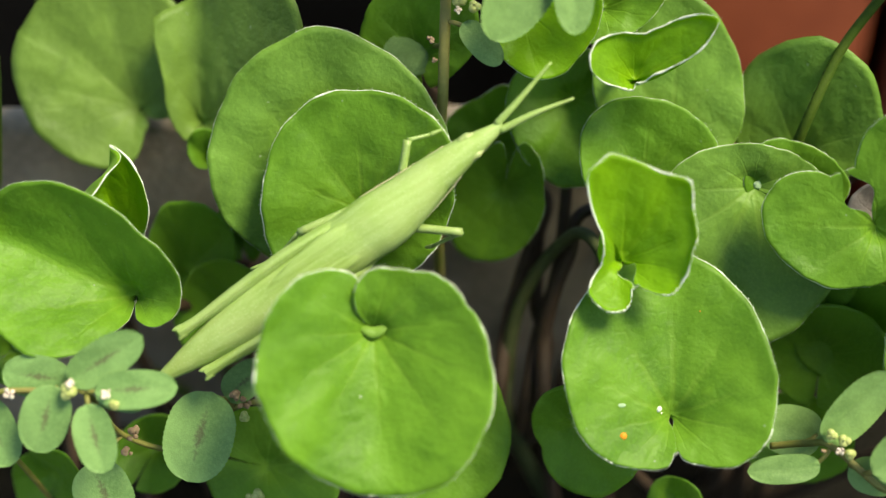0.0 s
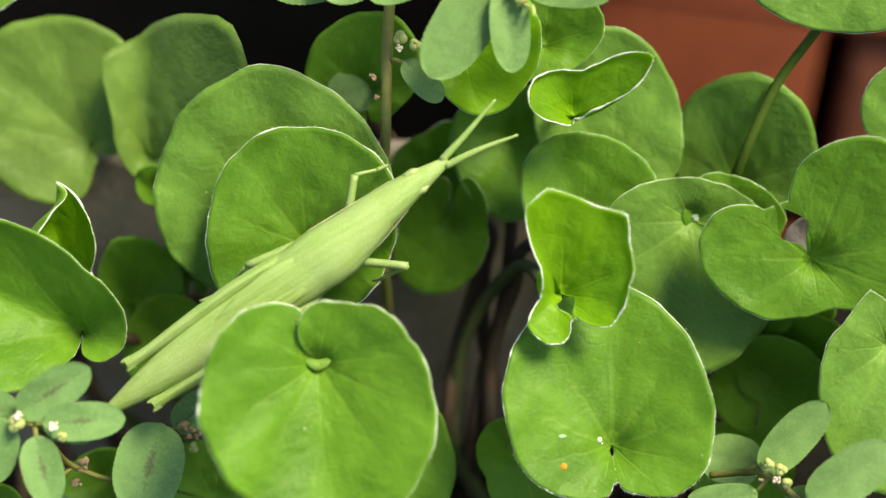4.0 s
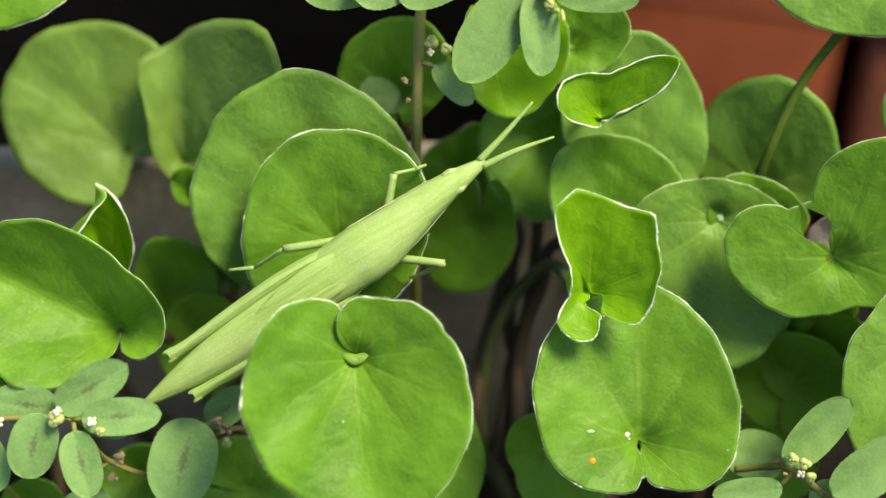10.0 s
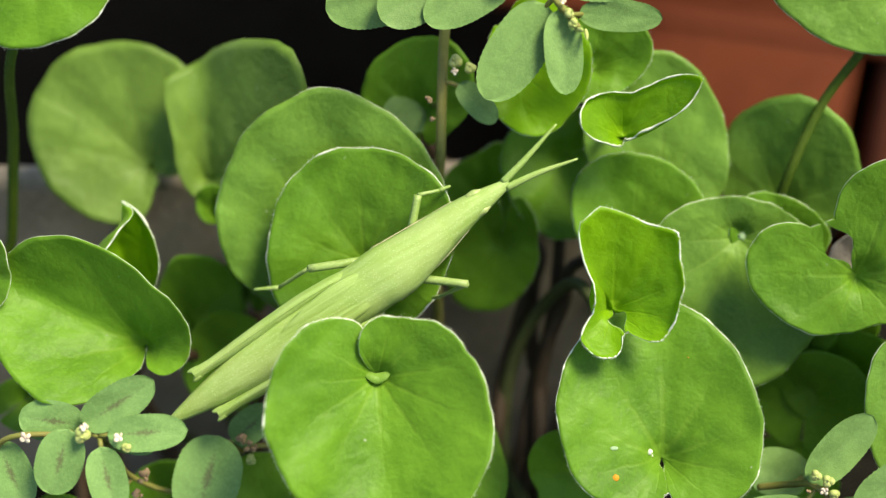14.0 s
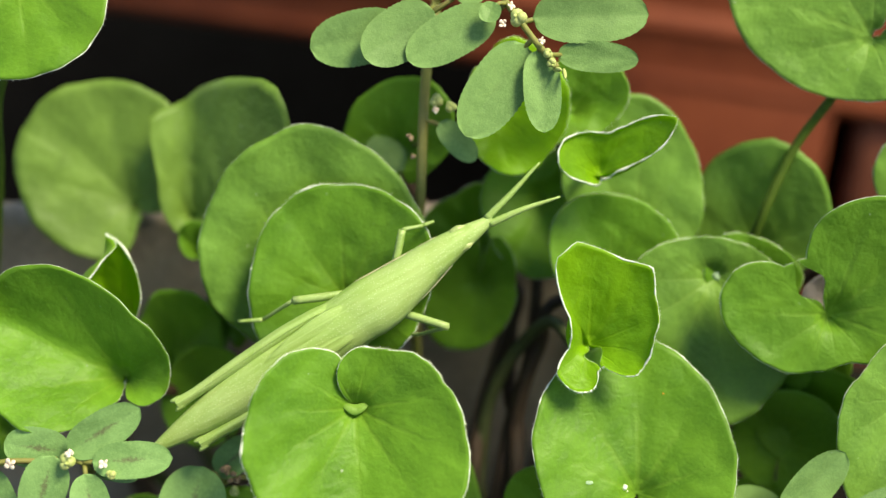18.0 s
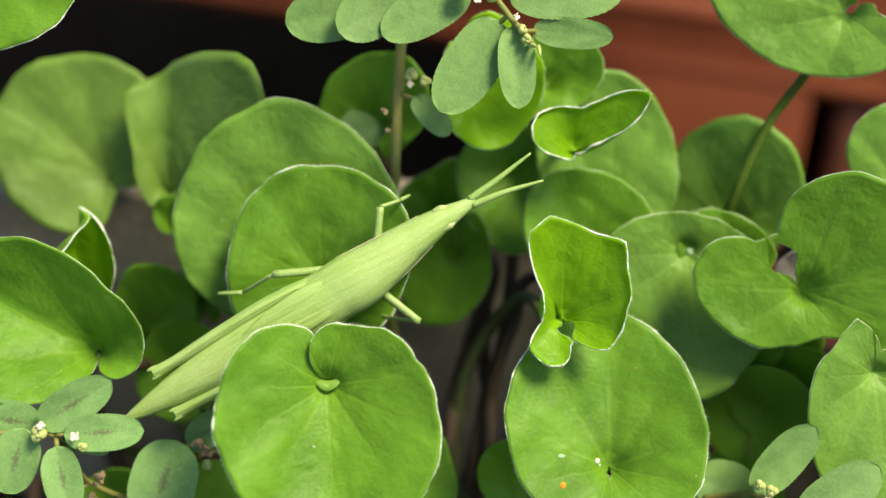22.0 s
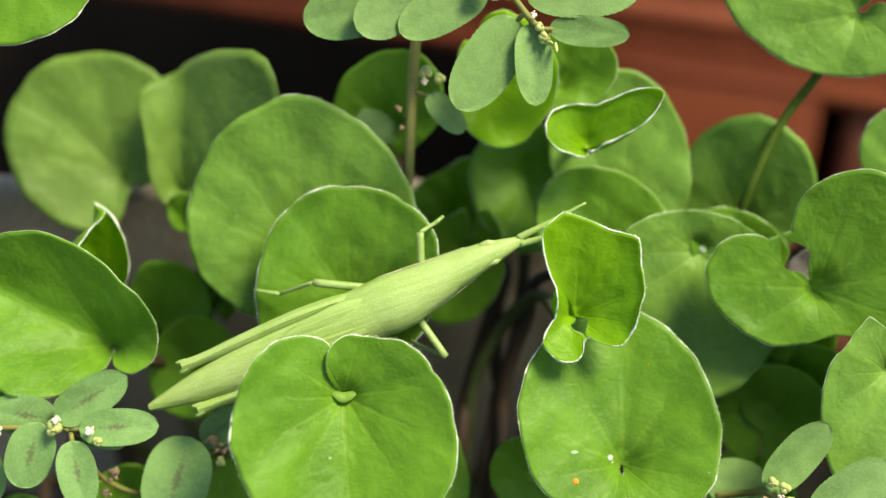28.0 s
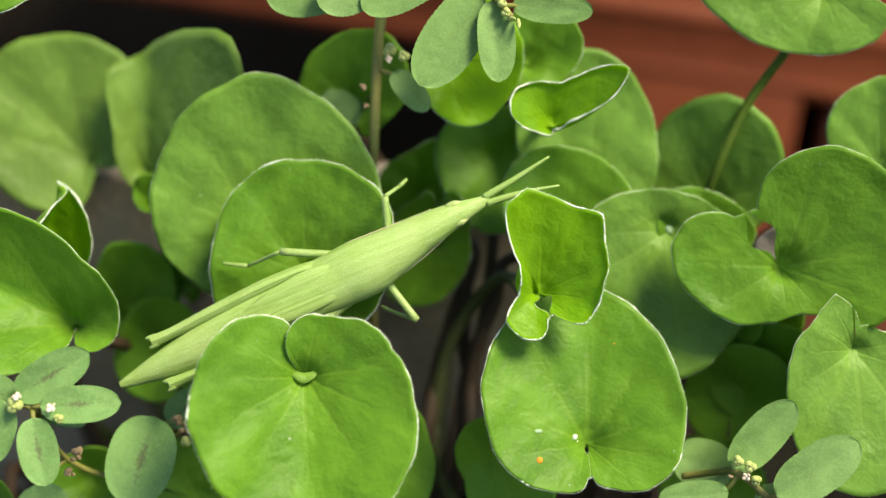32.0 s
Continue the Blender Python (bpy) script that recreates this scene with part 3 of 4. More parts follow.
def ground():
    n = 60
    k = np.linspace(-1, 1, n)
    xs = 0.8 * k ** 3 + 200 * k ** 21
    verts = [(x, y, -0.13 + 0.002 * noise.noise((x * 60, y * 60, 0))) for y in xs for x in xs]
    faces = [(j * n + i, j * n + i + 1, (j + 1) * n + i + 1, (j + 1) * n + i) for j in range(n - 1) for i in range(n - 1)]
    tagged(part("ground", sheet("ground", verts, faces), EARTH, None), "earth between the planters, near-black with shade put into its colour", kind="structure")


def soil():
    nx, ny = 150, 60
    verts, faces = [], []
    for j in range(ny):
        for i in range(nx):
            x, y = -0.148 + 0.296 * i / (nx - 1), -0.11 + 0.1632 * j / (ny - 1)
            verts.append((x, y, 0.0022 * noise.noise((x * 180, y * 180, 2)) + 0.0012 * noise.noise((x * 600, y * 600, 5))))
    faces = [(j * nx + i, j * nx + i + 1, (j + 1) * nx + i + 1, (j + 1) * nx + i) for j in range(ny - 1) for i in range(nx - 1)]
    tagged(part("soil", sheet("soil", verts, faces), SOIL, None), "dark crumbly potting soil in the planter, leaf shade put into its colour", kind="structure")


def planter():
    top = tagged(new("concrete_planter"), "weathered grey concrete planter holding the plants", "planter")
    box("back_wall", (-0.165, 0.0425, -0.13), (0.165, 0.052, -0.006), CONCRETE, top, 0.0015)
    box("front_wall", (-0.165, -0.126, -0.13), (0.165, -0.110, 0.03), CONCRETE, top, 0.0015)
    box("side_wall", (-0.165, -0.110, -0.13), (-0.149, 0.042, 0.015), CONCRETE, top, 0.0015)
    box("side_wall", (0.149, -0.110, -0.13), (0.165, 0.042, 0.015), CONCRETE, top, 0.0015)
    box("concrete_block", (-0.145, 0.0215, -0.020), (0.020, 0.0255, 0.0520), CONCRETE, None, 0.0015, "rough grey concrete block on edge behind the plants", "", "block")


def trough():
    top = tagged(new("terracotta_trough"), "red-brown terracotta trough with a ridged rim behind the planter", "planter")
    top.matrix_world = pose(*TROUGH)
    profile = [(-0.0036, 0.0022), (-0.0043, 0.0034), (-0.0044, 0.0045), (-0.0036, 0.0060), (-0.0029, 0.0085), (-0.0024, 0.0112), (-0.0023, 0.0128), (-0.0025, 0.0140), (-0.0015, 0.0156), (-0.0003, 0.0175), (0.0022, 0.030), (0.0080, 0.050)]
    front = [(p[0], p[1]) for p in curve_points([(y, z, 0) for y, z in profile], 6)]
    # unseen depth to y 0.32, here and below, added to keep sun off the ground
    loop = front + [(0.32, 0.050), (0.32, 0.0022)]
    n = len(loop)
    verts = [(x, y, z) for x in (-0.20, 0.105) for y, z in loop]
    faces = [(k, (k + 1) % n, n + (k + 1) % n, n + k) for k in range(n)] + [tuple(range(n))[::-1], tuple(range(n, 2 * n))]
    part("rim", sheet("rim", verts, faces), CLAY, top)
    box("body", (-0.012, -0.0040, -0.10), (0.0265, 0.32, 0.0042), CLAY, top, 0.0006, lean=0.45)
    box("end_panel", (0.0312, -0.0030, -0.15), (0.105, 0.32, 0.0020), CLAY_OLD, top, 0.003, lean=0.45)


def pebble(x, y, z, size, label):
    bm = bmesh.new()
    bmesh.ops.create_icosphere(bm, subdivisions=4, radius=size)
    for vtx in bm.verts:
        k = 1 + 0.3 * noise.noise(vtx.co * (0.9 / size) + Vector((x, y, 0)) * 300) + 0.05 * noise.noise(vtx.co * 2400)
        vtx.co = Vector((vtx.co.x * 1.3, vtx.co.y, vtx.co.z * 0.8)) * k
    ob = tagged(part("pebble", bm, STONE, None), label, "stone")
    ob.matrix_world = pose(x, y, z, 0, 0, 20)


TROUGH = (0.0420, 0.1080, 0.0150, 0, 0, -15.5)
ground()
soil()
planter()
trough()
pebble(-0.0457, 0.0343, 0.0012, 0.0018, 'small mauve-grey pebble on the soil among the stalks')

# ---- leaves ----
moved_front_leaf = leaf('bright green kidney-shaped leaf with downy rim, half covering the grasshopper', (-9.9, -11.5, 6.0), -85, [6.0, 7.1, 8.1, 8.7, 9.0, 9.6, 10.3, 10.9, 11.8, 12.7, 13.5, 14.1, 14.4, 13.8, 12.9, 11.8, 10.6, 9.7, 8.9, 8.6, 8.2, 7.7, 6.8], cup=1.5, fold=0.38, slope=(-0.12, -0.05), notch=0.12, lap=0.6, funnel=1.5, specks=((0.0, 0.1, 1.00, 'flap'),))
leaf('green rounded leaf with an orange speck and a white downy rim', (17.7, -20.2, 1.2), 89, [3.8, 4.5, 5.7, 7.0, 7.9, 8.6, 9.3, 10.2, 11.4, 12.9, 14.5, 15.6, 15.3, 14.6, 13.7, 12.2, 10.6, 9.5, 8.4, 7.2, 5.9, 5.1, 4.4], cup=1.4, fold=0.24, slope=(0, -0.3), notch=0.1, depth=0.72, lap=0.05, funnel=2.0, sinus=(0.36, 0.15, 0), specks=((-4.9, -1.3, 0.33, 'dot'), (2.6, 9.8, 0.06, 'dot'), (-5.0, 1.4, 0.20, 'scar'), (-1.3, 0.7, 0.30, 'tuft'), (-1.0, 0.2, 0.14, 'tuft'),))
leaf('vivid yellow-green young leaf curled into a cup', (12.8, -5.5, 2.2), 114, [3.9, 5.1, 5.3, 5.5, 5.8, 6.7, 7.5, 9.2, 8.7, 9.1, 10.0, 8.8, 3.2, 2.3, 2.0, 2.0, 2.1, 3.0, 4.2, 4.5, 4.6, 4.6, 4.5], cup=1.6, fold=0.22, crease=0.8, mid=-25, slope=(0, 0.03), notch=0.16, depth=0.58, mat='young', margin=1.3, soft=7, sinus=(0.9, 0.26, 0.05), curl=((150, 35, 0.9), (5, 40, 0.5), (-120, 35, 0.4)), stalk=[(10.6, -3.8, -11.0), (8.3, -5.0, -14.0), (5.5, -9.0, -17.0), (3.6, -14.0, -19.0), (2.9, -20.0, -20.0), (3.2, -25.0, -21.0)])
leaf('vivid yellow-green young leaf folded into a boat shape', (14.4, 11.2, -1.5), 95, [0.9, 0.9, 1.0, 1.2, 1.8, 3.2, 6.6, 8.7, 7.4, 5.2, 4.1, 4.1, 4.4, 4.8, 5.1, 5.0, 4.4, 3.2, 1.9, 1.5, 1.2, 1.0, 0.9], cup=2.4, soft=21, slope=(0.0, -0.15), notch=0.1, depth=0.8, mat='young', margin=1.5, lean=1.5, curl=((70, 45, 0.5), (150, 45, 0.5)), inturn=((5, 32, 0.8, 110), (-60, 35, 0.5, 100)))
leaf('green upright rounded leaf behind the curled leaf', (16.0, 1.1, -8.0), 87, [3.5, 4.1, 5.1, 6.1, 7.2, 7.4, 7.6, 7.9, 8.2, 8.3, 8.4, 8.6, 8.8, 9.0, 8.6, 7.7, 6.6, 5.9, 5.4, 5.0, 4.4, 3.9, 3.7], cup=1.6, slope=(0, -0.1), margin=0.35, root=(0.004, 0.020), stalk=[(10.4, -2.0, -15.0), (9.5, -6.0, -16.0), (8.0, -10.0, -17.0), (6.9, -15.0, -18.0), (6.3, -25.0, -20.0)])
leaf('pale green round leaf behind the folded young leaf', (19.1, 5.5, -10.5), 88, [3.5, 4.0, 4.5, 5.0, 5.6, 6.2, 7.0, 8.0, 9.2, 11.0, 13.1, 14.9, 15.3, 14.1, 11.7, 9.1, 7.5, 6.4, 5.6, 4.9, 4.3, 4.1, 3.9], cup=1.0, soft=75, slope=(0, 0.05), mat='pale', margin=0.35)
leaf('yellow-green leaf lit from behind under the spurge sprig', (3.7, 18.9, -6.0), -77, [4.1, 3.5, 2.9, 2.7, 2.8, 3.0, 3.1, 3.7, 4.7, 5.7, 6.7, 7.8, 8.1, 7.8, 7.8, 7.8, 7.8, 7.7, 7.6, 7.6, 7.3, 7.0, 6.0], cup=1.2, mat='young', margin=0.35)
leaf('green kidney-shaped leaf in the shade of the others', (11.9, 18.5, -7.0), 49, [4.0, 3.7, 3.5, 3.2, 3.5, 3.8, 4.2, 4.8, 5.7, 6.1, 6.3, 6.3, 6.1, 5.8, 5.4, 5.0, 4.6, 4.5, 4.4, 4.2, 4.2, 4.2, 4.2], cup=1.0, margin=0.35)
leaf('green kidney-shaped leaf in the shade of the others', (9.5, 10.0, -13.0), -114, [4.9, 4.7, 5.1, 5.5, 5.8, 6.3, 6.7, 7.0, 7.1, 7.5, 8.0, 8.7, 9.2, 9.1, 9.0, 8.4, 7.7, 7.2, 6.6, 6.2, 5.8, 5.5, 5.3], cup=1.0, notch=0.02, lap=0.3, margin=0.35, root=(0.004, 0.020), stalk=[(9.2, 0.5, -18.0), (8.2, -8.8, -19.0), (6.4, -15.0, -20.0), (4.6, -25.0, -21.0)])
leaf('green kidney-shaped leaf in the shade of the others', (2.5, 0.6, -15.0), -98, [5.1, 4.5, 4.6, 4.7, 4.8, 4.9, 5.6, 6.4, 7.3, 8.2, 8.2, 7.7, 7.0, 6.1, 5.3, 4.8, 4.4, 4.0, 3.9, 4.2, 4.5, 4.9, 5.4], cup=1.4, slope=(0.6, 0.35), margin=0.35, root=(0.004, 0.020), stalk=[(5.5, -4.0, -19.0), (4.4, -9.0, -20.0), (2.9, -15.0, -20.0), (2.0, -25.0, -21.0)])
leaf('green kidney-shaped leaf in the shade of the others', (1.1, 4.8, -18.0), 70, [4.1, 4.3, 4.6, 4.8, 4.8, 4.8, 4.9, 5.2, 5.7, 6.2, 6.6, 6.9, 6.5, 5.4, 5.3, 5.4, 5.4, 5.3, 4.9, 4.6, 4.4, 4.2, 4.1], cup=1.0, slope=(0.2, 0.2), margin=0.35, root=(0.004, 0.020), stalk=[(7.0, 0.0, -21.0), (6.4, -5.0, -21.0), (6.2, -12.0, -21.0), (7.0, -18.0, -21.0)])
leaf('tall round green leaf behind the perch leaf', (-14.8, -0.1, -7.5), 91, [7.0, 7.2, 8.0, 8.8, 10.0, 11.3, 12.5, 13.3, 14.1, 14.8, 15.8, 16.5, 15.8, 14.9, 13.7, 12.7, 11.8, 11.0, 9.9, 8.8, 8.1, 7.5, 7.0], cup=1.2, fold=0.14, slope=(0.0, 0.17), margin=0.35, mat='pale')
moved_perch_leaf = leaf('round white-rimmed green leaf on which the grasshopper sits', (-11.4, -1.1, -4.0), 93, [7.1, 7.3, 7.5, 7.7, 8.0, 8.6, 9.2, 10.4, 11.1, 11.3, 11.4, 11.5, 11.6, 11.3, 10.6, 10.0, 9.5, 9.5, 9.6, 9.4, 8.6, 8.0, 7.4], cup=1.2, fold=0.14, slope=(0.12, 0.05))
leaf('green leaf folded along its midrib, lower half sunlit', (-33.4, -9.0, -1.0), 102, [2.6, 3.7, 4.4, 4.9, 5.2, 5.5, 5.8, 6.0, 6.3, 6.6, 8.1, 10.0, 12.3, 14.6, 15.6, 14.7, 12.9, 10.9, 9.4, 7.4, 5.4, 3.2, 2.4], cup=1.2, fold=0.8, slope=(0, -0.12), notch=0.1, mid=52, funnel=2.6, sinus=(0.12, 0.2, 0), margin=0.35)
leaf('narrow young leaf folded lengthwise with white edges', (-35.7, -4.8, -8.0), 101, [2.4, 2.6, 2.9, 3.1, 3.3, 3.5, 3.8, 5.6, 7.1, 8.8, 10.0, 10.2, 9.9, 9.4, 8.8, 7.2, 5.4, 3.2, 2.0, 2.0, 2.0, 2.0, 2.0], cup=1.6, fold=0.45, crease=0.2, soft=21, mat='young', margin=1.4, inturn=((130, 30, 6.2, -5), (40, 45, 0.7, 200)))
leaf('large pale green leaf with a broad shadow on it', (-36.4, 9.4, -18.5), 135, [2.4, 4.1, 5.3, 6.2, 7.7, 9.2, 11.2, 12.5, 13.1, 13.8, 14.3, 14.2, 13.6, 12.5, 11.2, 10.2, 9.2, 8.2, 7.5, 6.9, 5.6, 2.7, 2.5], cup=1.0, fold=0.15, slope=(-0.08, 0.04), mat='dull', margin=0, soft=61, stalk=[(-39.7, 2.7, -21.0), (-41.4, -6.3, -23.0)], root=(-0.040, 0.018))
leaf('green leaf bent along its midrib at the back', (-29.1, 8.0, -16.0), 67, [3.2, 3.4, 3.8, 4.2, 4.6, 5.2, 5.9, 8.6, 12.4, 15.2, 16.5, 15.3, 13.8, 12.0, 11.2, 5.7, 4.2, 3.6, 3.1, 2.8, 2.7, 2.6, 2.8], cup=0.6, fold=0.62, crease=0.2, soft=25, mid=25, slope=(0.2, 0.1), margin=0, mat='dull')
leaf('green kidney-shaped leaf in the shade of the others', (-27.9, 3.8, -13.0), 107, [0.8, 1.0, 1.2, 1.5, 1.7, 2.0, 2.3, 2.7, 3.0, 3.1, 3.3, 3.2, 3.0, 2.7, 2.3, 2.0, 1.7, 1.5, 1.4, 1.2, 1.1, 1.0, 0.9], cup=0.5, margin=0)
leaf('green kidney-shaped leaf in the shade of the others', (-6.2, 14.1, -10.0), 102, [3.5, 3.7, 3.9, 4.4, 5.2, 6.0, 6.7, 7.4, 7.9, 8.0, 7.7, 7.4, 7.1, 6.9, 6.5, 6.1, 5.5, 4.8, 4.4, 4.0, 3.5, 3.1, 3.1], cup=1.0, slope=(0.3, 0.2), fold=0.1, notch=0.05, margin=0)
leaf('wide pale green leaf with a whitish scar near its stalk', (26.3, 1.0, -5.0), 150, [8.5, 7.2, 6.1, 5.2, 4.7, 4.2, 4.1, 4.2, 4.4, 4.7, 5.5, 6.6, 8.0, 9.2, 9.9, 10.8, 12.2, 13.5, 14.8, 15.5, 14.6, 13.1, 11.7], cup=0.8, slope=(0.0, 0.14), mat='pale', soft=45, notch=0.03, margin=0.35, specks=((-0.4, 0.5, 0.40, 'scar'), (0.7, 0.2, 0.42, 'scar'), (-0.3, 0.2, 0.22, 'scar')))
leaf('green kidney-shaped leaf in the shade of the others', (30.8, 0.4, -7.0), 96, [3.7, 3.9, 4.0, 4.3, 4.6, 5.0, 4.8, 4.6, 4.5, 4.6, 4.7, 5.1, 5.7, 6.1, 6.2, 5.9, 5.5, 5.0, 4.6, 4.3, 4.0, 3.7, 3.5], cup=0.8, margin=0.35)
leaf('wide kidney-shaped green leaf with a deep notch', (37.1, -2.6, -0.6), -53, [9.0, 10.9, 11.2, 10.7, 9.2, 8.2, 7.3, 6.2, 5.6, 5.0, 5.0, 6.0, 9.9, 10.9, 11.3, 11.6, 12.1, 12.4, 12.5, 12.2, 11.4, 10.1, 7.8], cup=1.6, slope=(0.18, 0.13), notch=0.12, depth=0.78, soft=13, sinus=(0.36, 0.42, 0), funnel=1.6, margin=0.35)
leaf('pale green leaf with a torn pointed corner', (43.6, -10.8, 1.5), -83, [5.9, 5.4, 5.2, 5.4, 6.1, 6.7, 7.5, 8.7, 10.3, 12.2, 13.6, 14.3, 13.7, 12.6, 10.7, 8.9, 7.3, 5.8, 4.2, 3.1, 2.9, 2.7, 2.4], cup=1.0, slope=(-0.1, 0.1), mat='pale', notch=0.01, margin=0.35, soft=5, stalk=[(46.8, -13.3, -5.0), (50.5, -21.3, -11.0)])
leaf('high pale green leaf on a long stalk, with a notch gap', (41.8, 25.3, -2.0), -138, [2.0, 6.7, 8.8, 10.3, 11.8, 13.5, 15.2, 15.5, 13.4, 11.0, 9.4, 8.0, 7.2, 6.5, 6.5, 6.5, 6.7, 7.0, 6.9, 6.3, 2.8, 2.6, 2.4], cup=1.2, slope=(0.22, 0.16), mat='pale', notch=0.16, depth=0.15, sinus=(0.5, 0.3, 0.1), green=True, margin=0.35, stalk=[(38.9, 20.0, -6.0), (35.0, 14.3, -7.5), (31.7, 6.7, -8.5), (30.0, -0.8, -14.0), (27.0, -6.0, -18.0), (25.0, -12.0, -20.0)], root=(0.024, 0.024))
leaf('dark green round leaf at the back before the terracotta trough', (32.4, 4.3, -13.0), 84, [4.3, 4.5, 4.7, 4.9, 5.5, 6.2, 6.9, 7.7, 8.6, 9.5, 10.4, 11.2, 11.4, 10.9, 9.8, 8.0, 7.0, 6.0, 5.0, 4.5, 4.4, 4.3, 4.3], cup=1.4, slope=(0.4, 0.25), margin=0, mat='pale')
leaf('green kidney-shaped leaf in the shade of the others', (49.1, 8.1, -7.0), 97, [3.1, 3.3, 3.5, 3.9, 4.7, 5.4, 6.1, 6.8, 7.7, 8.5, 9.1, 9.1, 8.7, 8.3, 7.5, 6.0, 4.4, 4.0, 3.6, 3.2, 2.8, 2.5, 2.7], cup=1.0, slope=(0.25, 0.1), mat='pale', margin=0.35)
leaf('bright green leaf with a white downy rim hanging in from above', (-42.6, 30.3, 4.0), -78, [5.9, 6.3, 6.8, 7.3, 7.9, 8.5, 9.0, 9.5, 10.0, 10.5, 10.8, 11.0, 11.0, 10.9, 10.6, 9.8, 8.7, 7.8, 7.0, 6.4, 6.0, 5.7, 5.3], cup=1.4, green=True, stalk=[(-46.4, 20.1, -4.0), (-47.7, 11.8, -8.0), (-50.0, 1.3, -14.0), (-52.8, -6.3, -20.0)])
leaf('green kidney-shaped leaf in the shade of the others', (-48.9, -1.8, 1.0), 89, [4.2, 4.1, 4.0, 4.0, 3.9, 3.9, 3.9, 4.3, 4.7, 4.8, 4.6, 4.3, 4.0, 3.7, 3.4, 3.0, 2.7, 2.7, 2.8, 3.0, 3.1, 3.5, 3.9], cup=1.0, margin=0.35)
leaf('green kidney-shaped leaf in the shade of the others', (-5.2, -20.8, -8.0), -55, [8.1, 8.1, 8.0, 7.9, 8.4, 9.1, 9.7, 10.0, 10.3, 10.5, 10.6, 10.2, 9.6, 8.9, 8.1, 7.4, 7.2, 7.0, 6.9, 6.9, 6.9, 7.1, 7.4], cup=1.2, fold=0.04, notch=0.03, margin=0)
leaf('green kidney-shaped leaf in the shade of the others', (9.2, -22.5, -5.0), -101, [5.0, 4.9, 4.9, 4.8, 4.6, 4.4, 4.2, 4.0, 3.9, 4.7, 5.5, 6.2, 6.6, 6.9, 6.7, 6.5, 6.4, 6.1, 5.9, 5.7, 5.5, 5.3, 5.2], cup=1.2, fold=0.04, notch=0.03, margin=0, slope=(0.5, 0.35))
leaf('green kidney-shaped leaf in the shade of the others', (19.1, -30.6, -8.0), 90, [2.6, 2.6, 2.7, 2.8, 2.8, 2.9, 2.9, 2.9, 2.8, 2.8, 2.8, 2.8, 2.9, 3.0, 3.0, 3.0, 2.8, 2.7, 2.6, 2.4, 2.4, 2.4, 2.5], cup=0.6, margin=0)
leaf('green kidney-shaped leaf in the shade of the others', (-21.8, -27.3, -9.0), -19, [6.1, 5.8, 5.7, 5.7, 5.7, 5.7, 5.9, 6.2, 6.5, 6.9, 7.4, 7.9, 7.7, 7.4, 7.1, 6.7, 6.4, 6.4, 6.6, 6.8, 6.8, 6.9, 6.8], cup=1.2, fold=0.04, notch=0.03, margin=0)
leaf('green kidney-shaped leaf in the shade of the others', (-30.9, -7.9, -16.0), 72, [2.5, 2.5, 3.1, 3.7, 4.3, 4.9, 5.5, 6.2, 6.8, 7.5, 7.7, 7.8, 7.6, 7.4, 6.2, 5.3, 4.6, 3.8, 3.0, 2.8, 2.7, 2.7, 2.6], slope=(0.4, 0.3), cup=1.2, fold=0.04, notch=0.03, margin=0)
leaf('green kidney-shaped leaf in the shade of the others', (-26.6, -12.5, -15.0), 116, [4.5, 4.3, 4.0, 4.3, 4.8, 5.3, 5.8, 6.1, 6.3, 6.3, 6.2, 6.0, 5.7, 5.4, 5.4, 5.6, 5.8, 5.9, 5.7, 5.6, 5.4, 5.2, 4.9], slope=(0.4, 0.3), cup=1.2, fold=0.04, notch=0.03, margin=0)
leaf('green kidney-shaped leaf in the shade of the others', (-25.6, -4.4, -17.0), 111, [3.1, 3.1, 3.0, 2.8, 2.7, 2.7, 2.7, 2.7, 2.6, 2.9, 3.1, 3.4, 3.3, 3.1, 2.9, 2.7, 2.6, 2.4, 2.3, 2.1, 2.0, 2.2, 2.5], slope=(0.4, 0.3), cup=0.8, margin=0)
leaf('green kidney-shaped leaf in the shade of the others', (34.3, -16.2, -10.0), 83, [5.6, 5.6, 5.6, 5.5, 5.4, 5.3, 5.3, 5.5, 5.6, 5.7, 5.7, 5.7, 5.8, 5.9, 5.9, 5.5, 5.2, 5.2, 5.2, 5.1, 5.2, 5.3, 5.4], cup=1.2, fold=0.04, slope=(0.55, 0.35), notch=0.03, margin=0)
leaf('green kidney-shaped leaf in the shade of the others', (37.5, -6.6, -9.0), 53, [4.8, 4.7, 4.7, 4.5, 4.2, 3.9, 3.6, 3.4, 3.4, 3.4, 3.3, 3.3, 3.3, 3.3, 3.4, 3.4, 3.8, 4.4, 4.9, 5.2, 5.1, 5.0, 4.9], cup=1.2, fold=0.04, slope=(0.55, 0.35), notch=0.03, margin=0)
leaf('green kidney-shaped leaf in the shade of the others', (32.3, -25.5, -15.0), 80, [4.7, 4.9, 5.1, 5.4, 5.5, 5.4, 5.4, 5.3, 5.3, 5.3, 5.3, 5.3, 5.4, 5.4, 5.4, 5.2, 5.0, 4.9, 4.9, 4.9, 4.9, 4.7, 4.6], cup=1.2, fold=0.04, slope=(0.55, 0.35), notch=0.03, margin=0)
leaf('green kidney-shaped leaf in the shade of the others', (-44.2, -28.9, -11.0), 89, [4.5, 4.3, 4.2, 4.5, 4.8, 5.1, 5.4, 5.3, 5.0, 4.7, 4.4, 4.1, 3.8, 3.6, 3.7, 4.0, 4.3, 4.6, 4.8, 5.0, 5.2, 5.2, 5.0], cup=1.2, fold=0.04, notch=0.03, margin=0, slope=(0.7, 0.5))
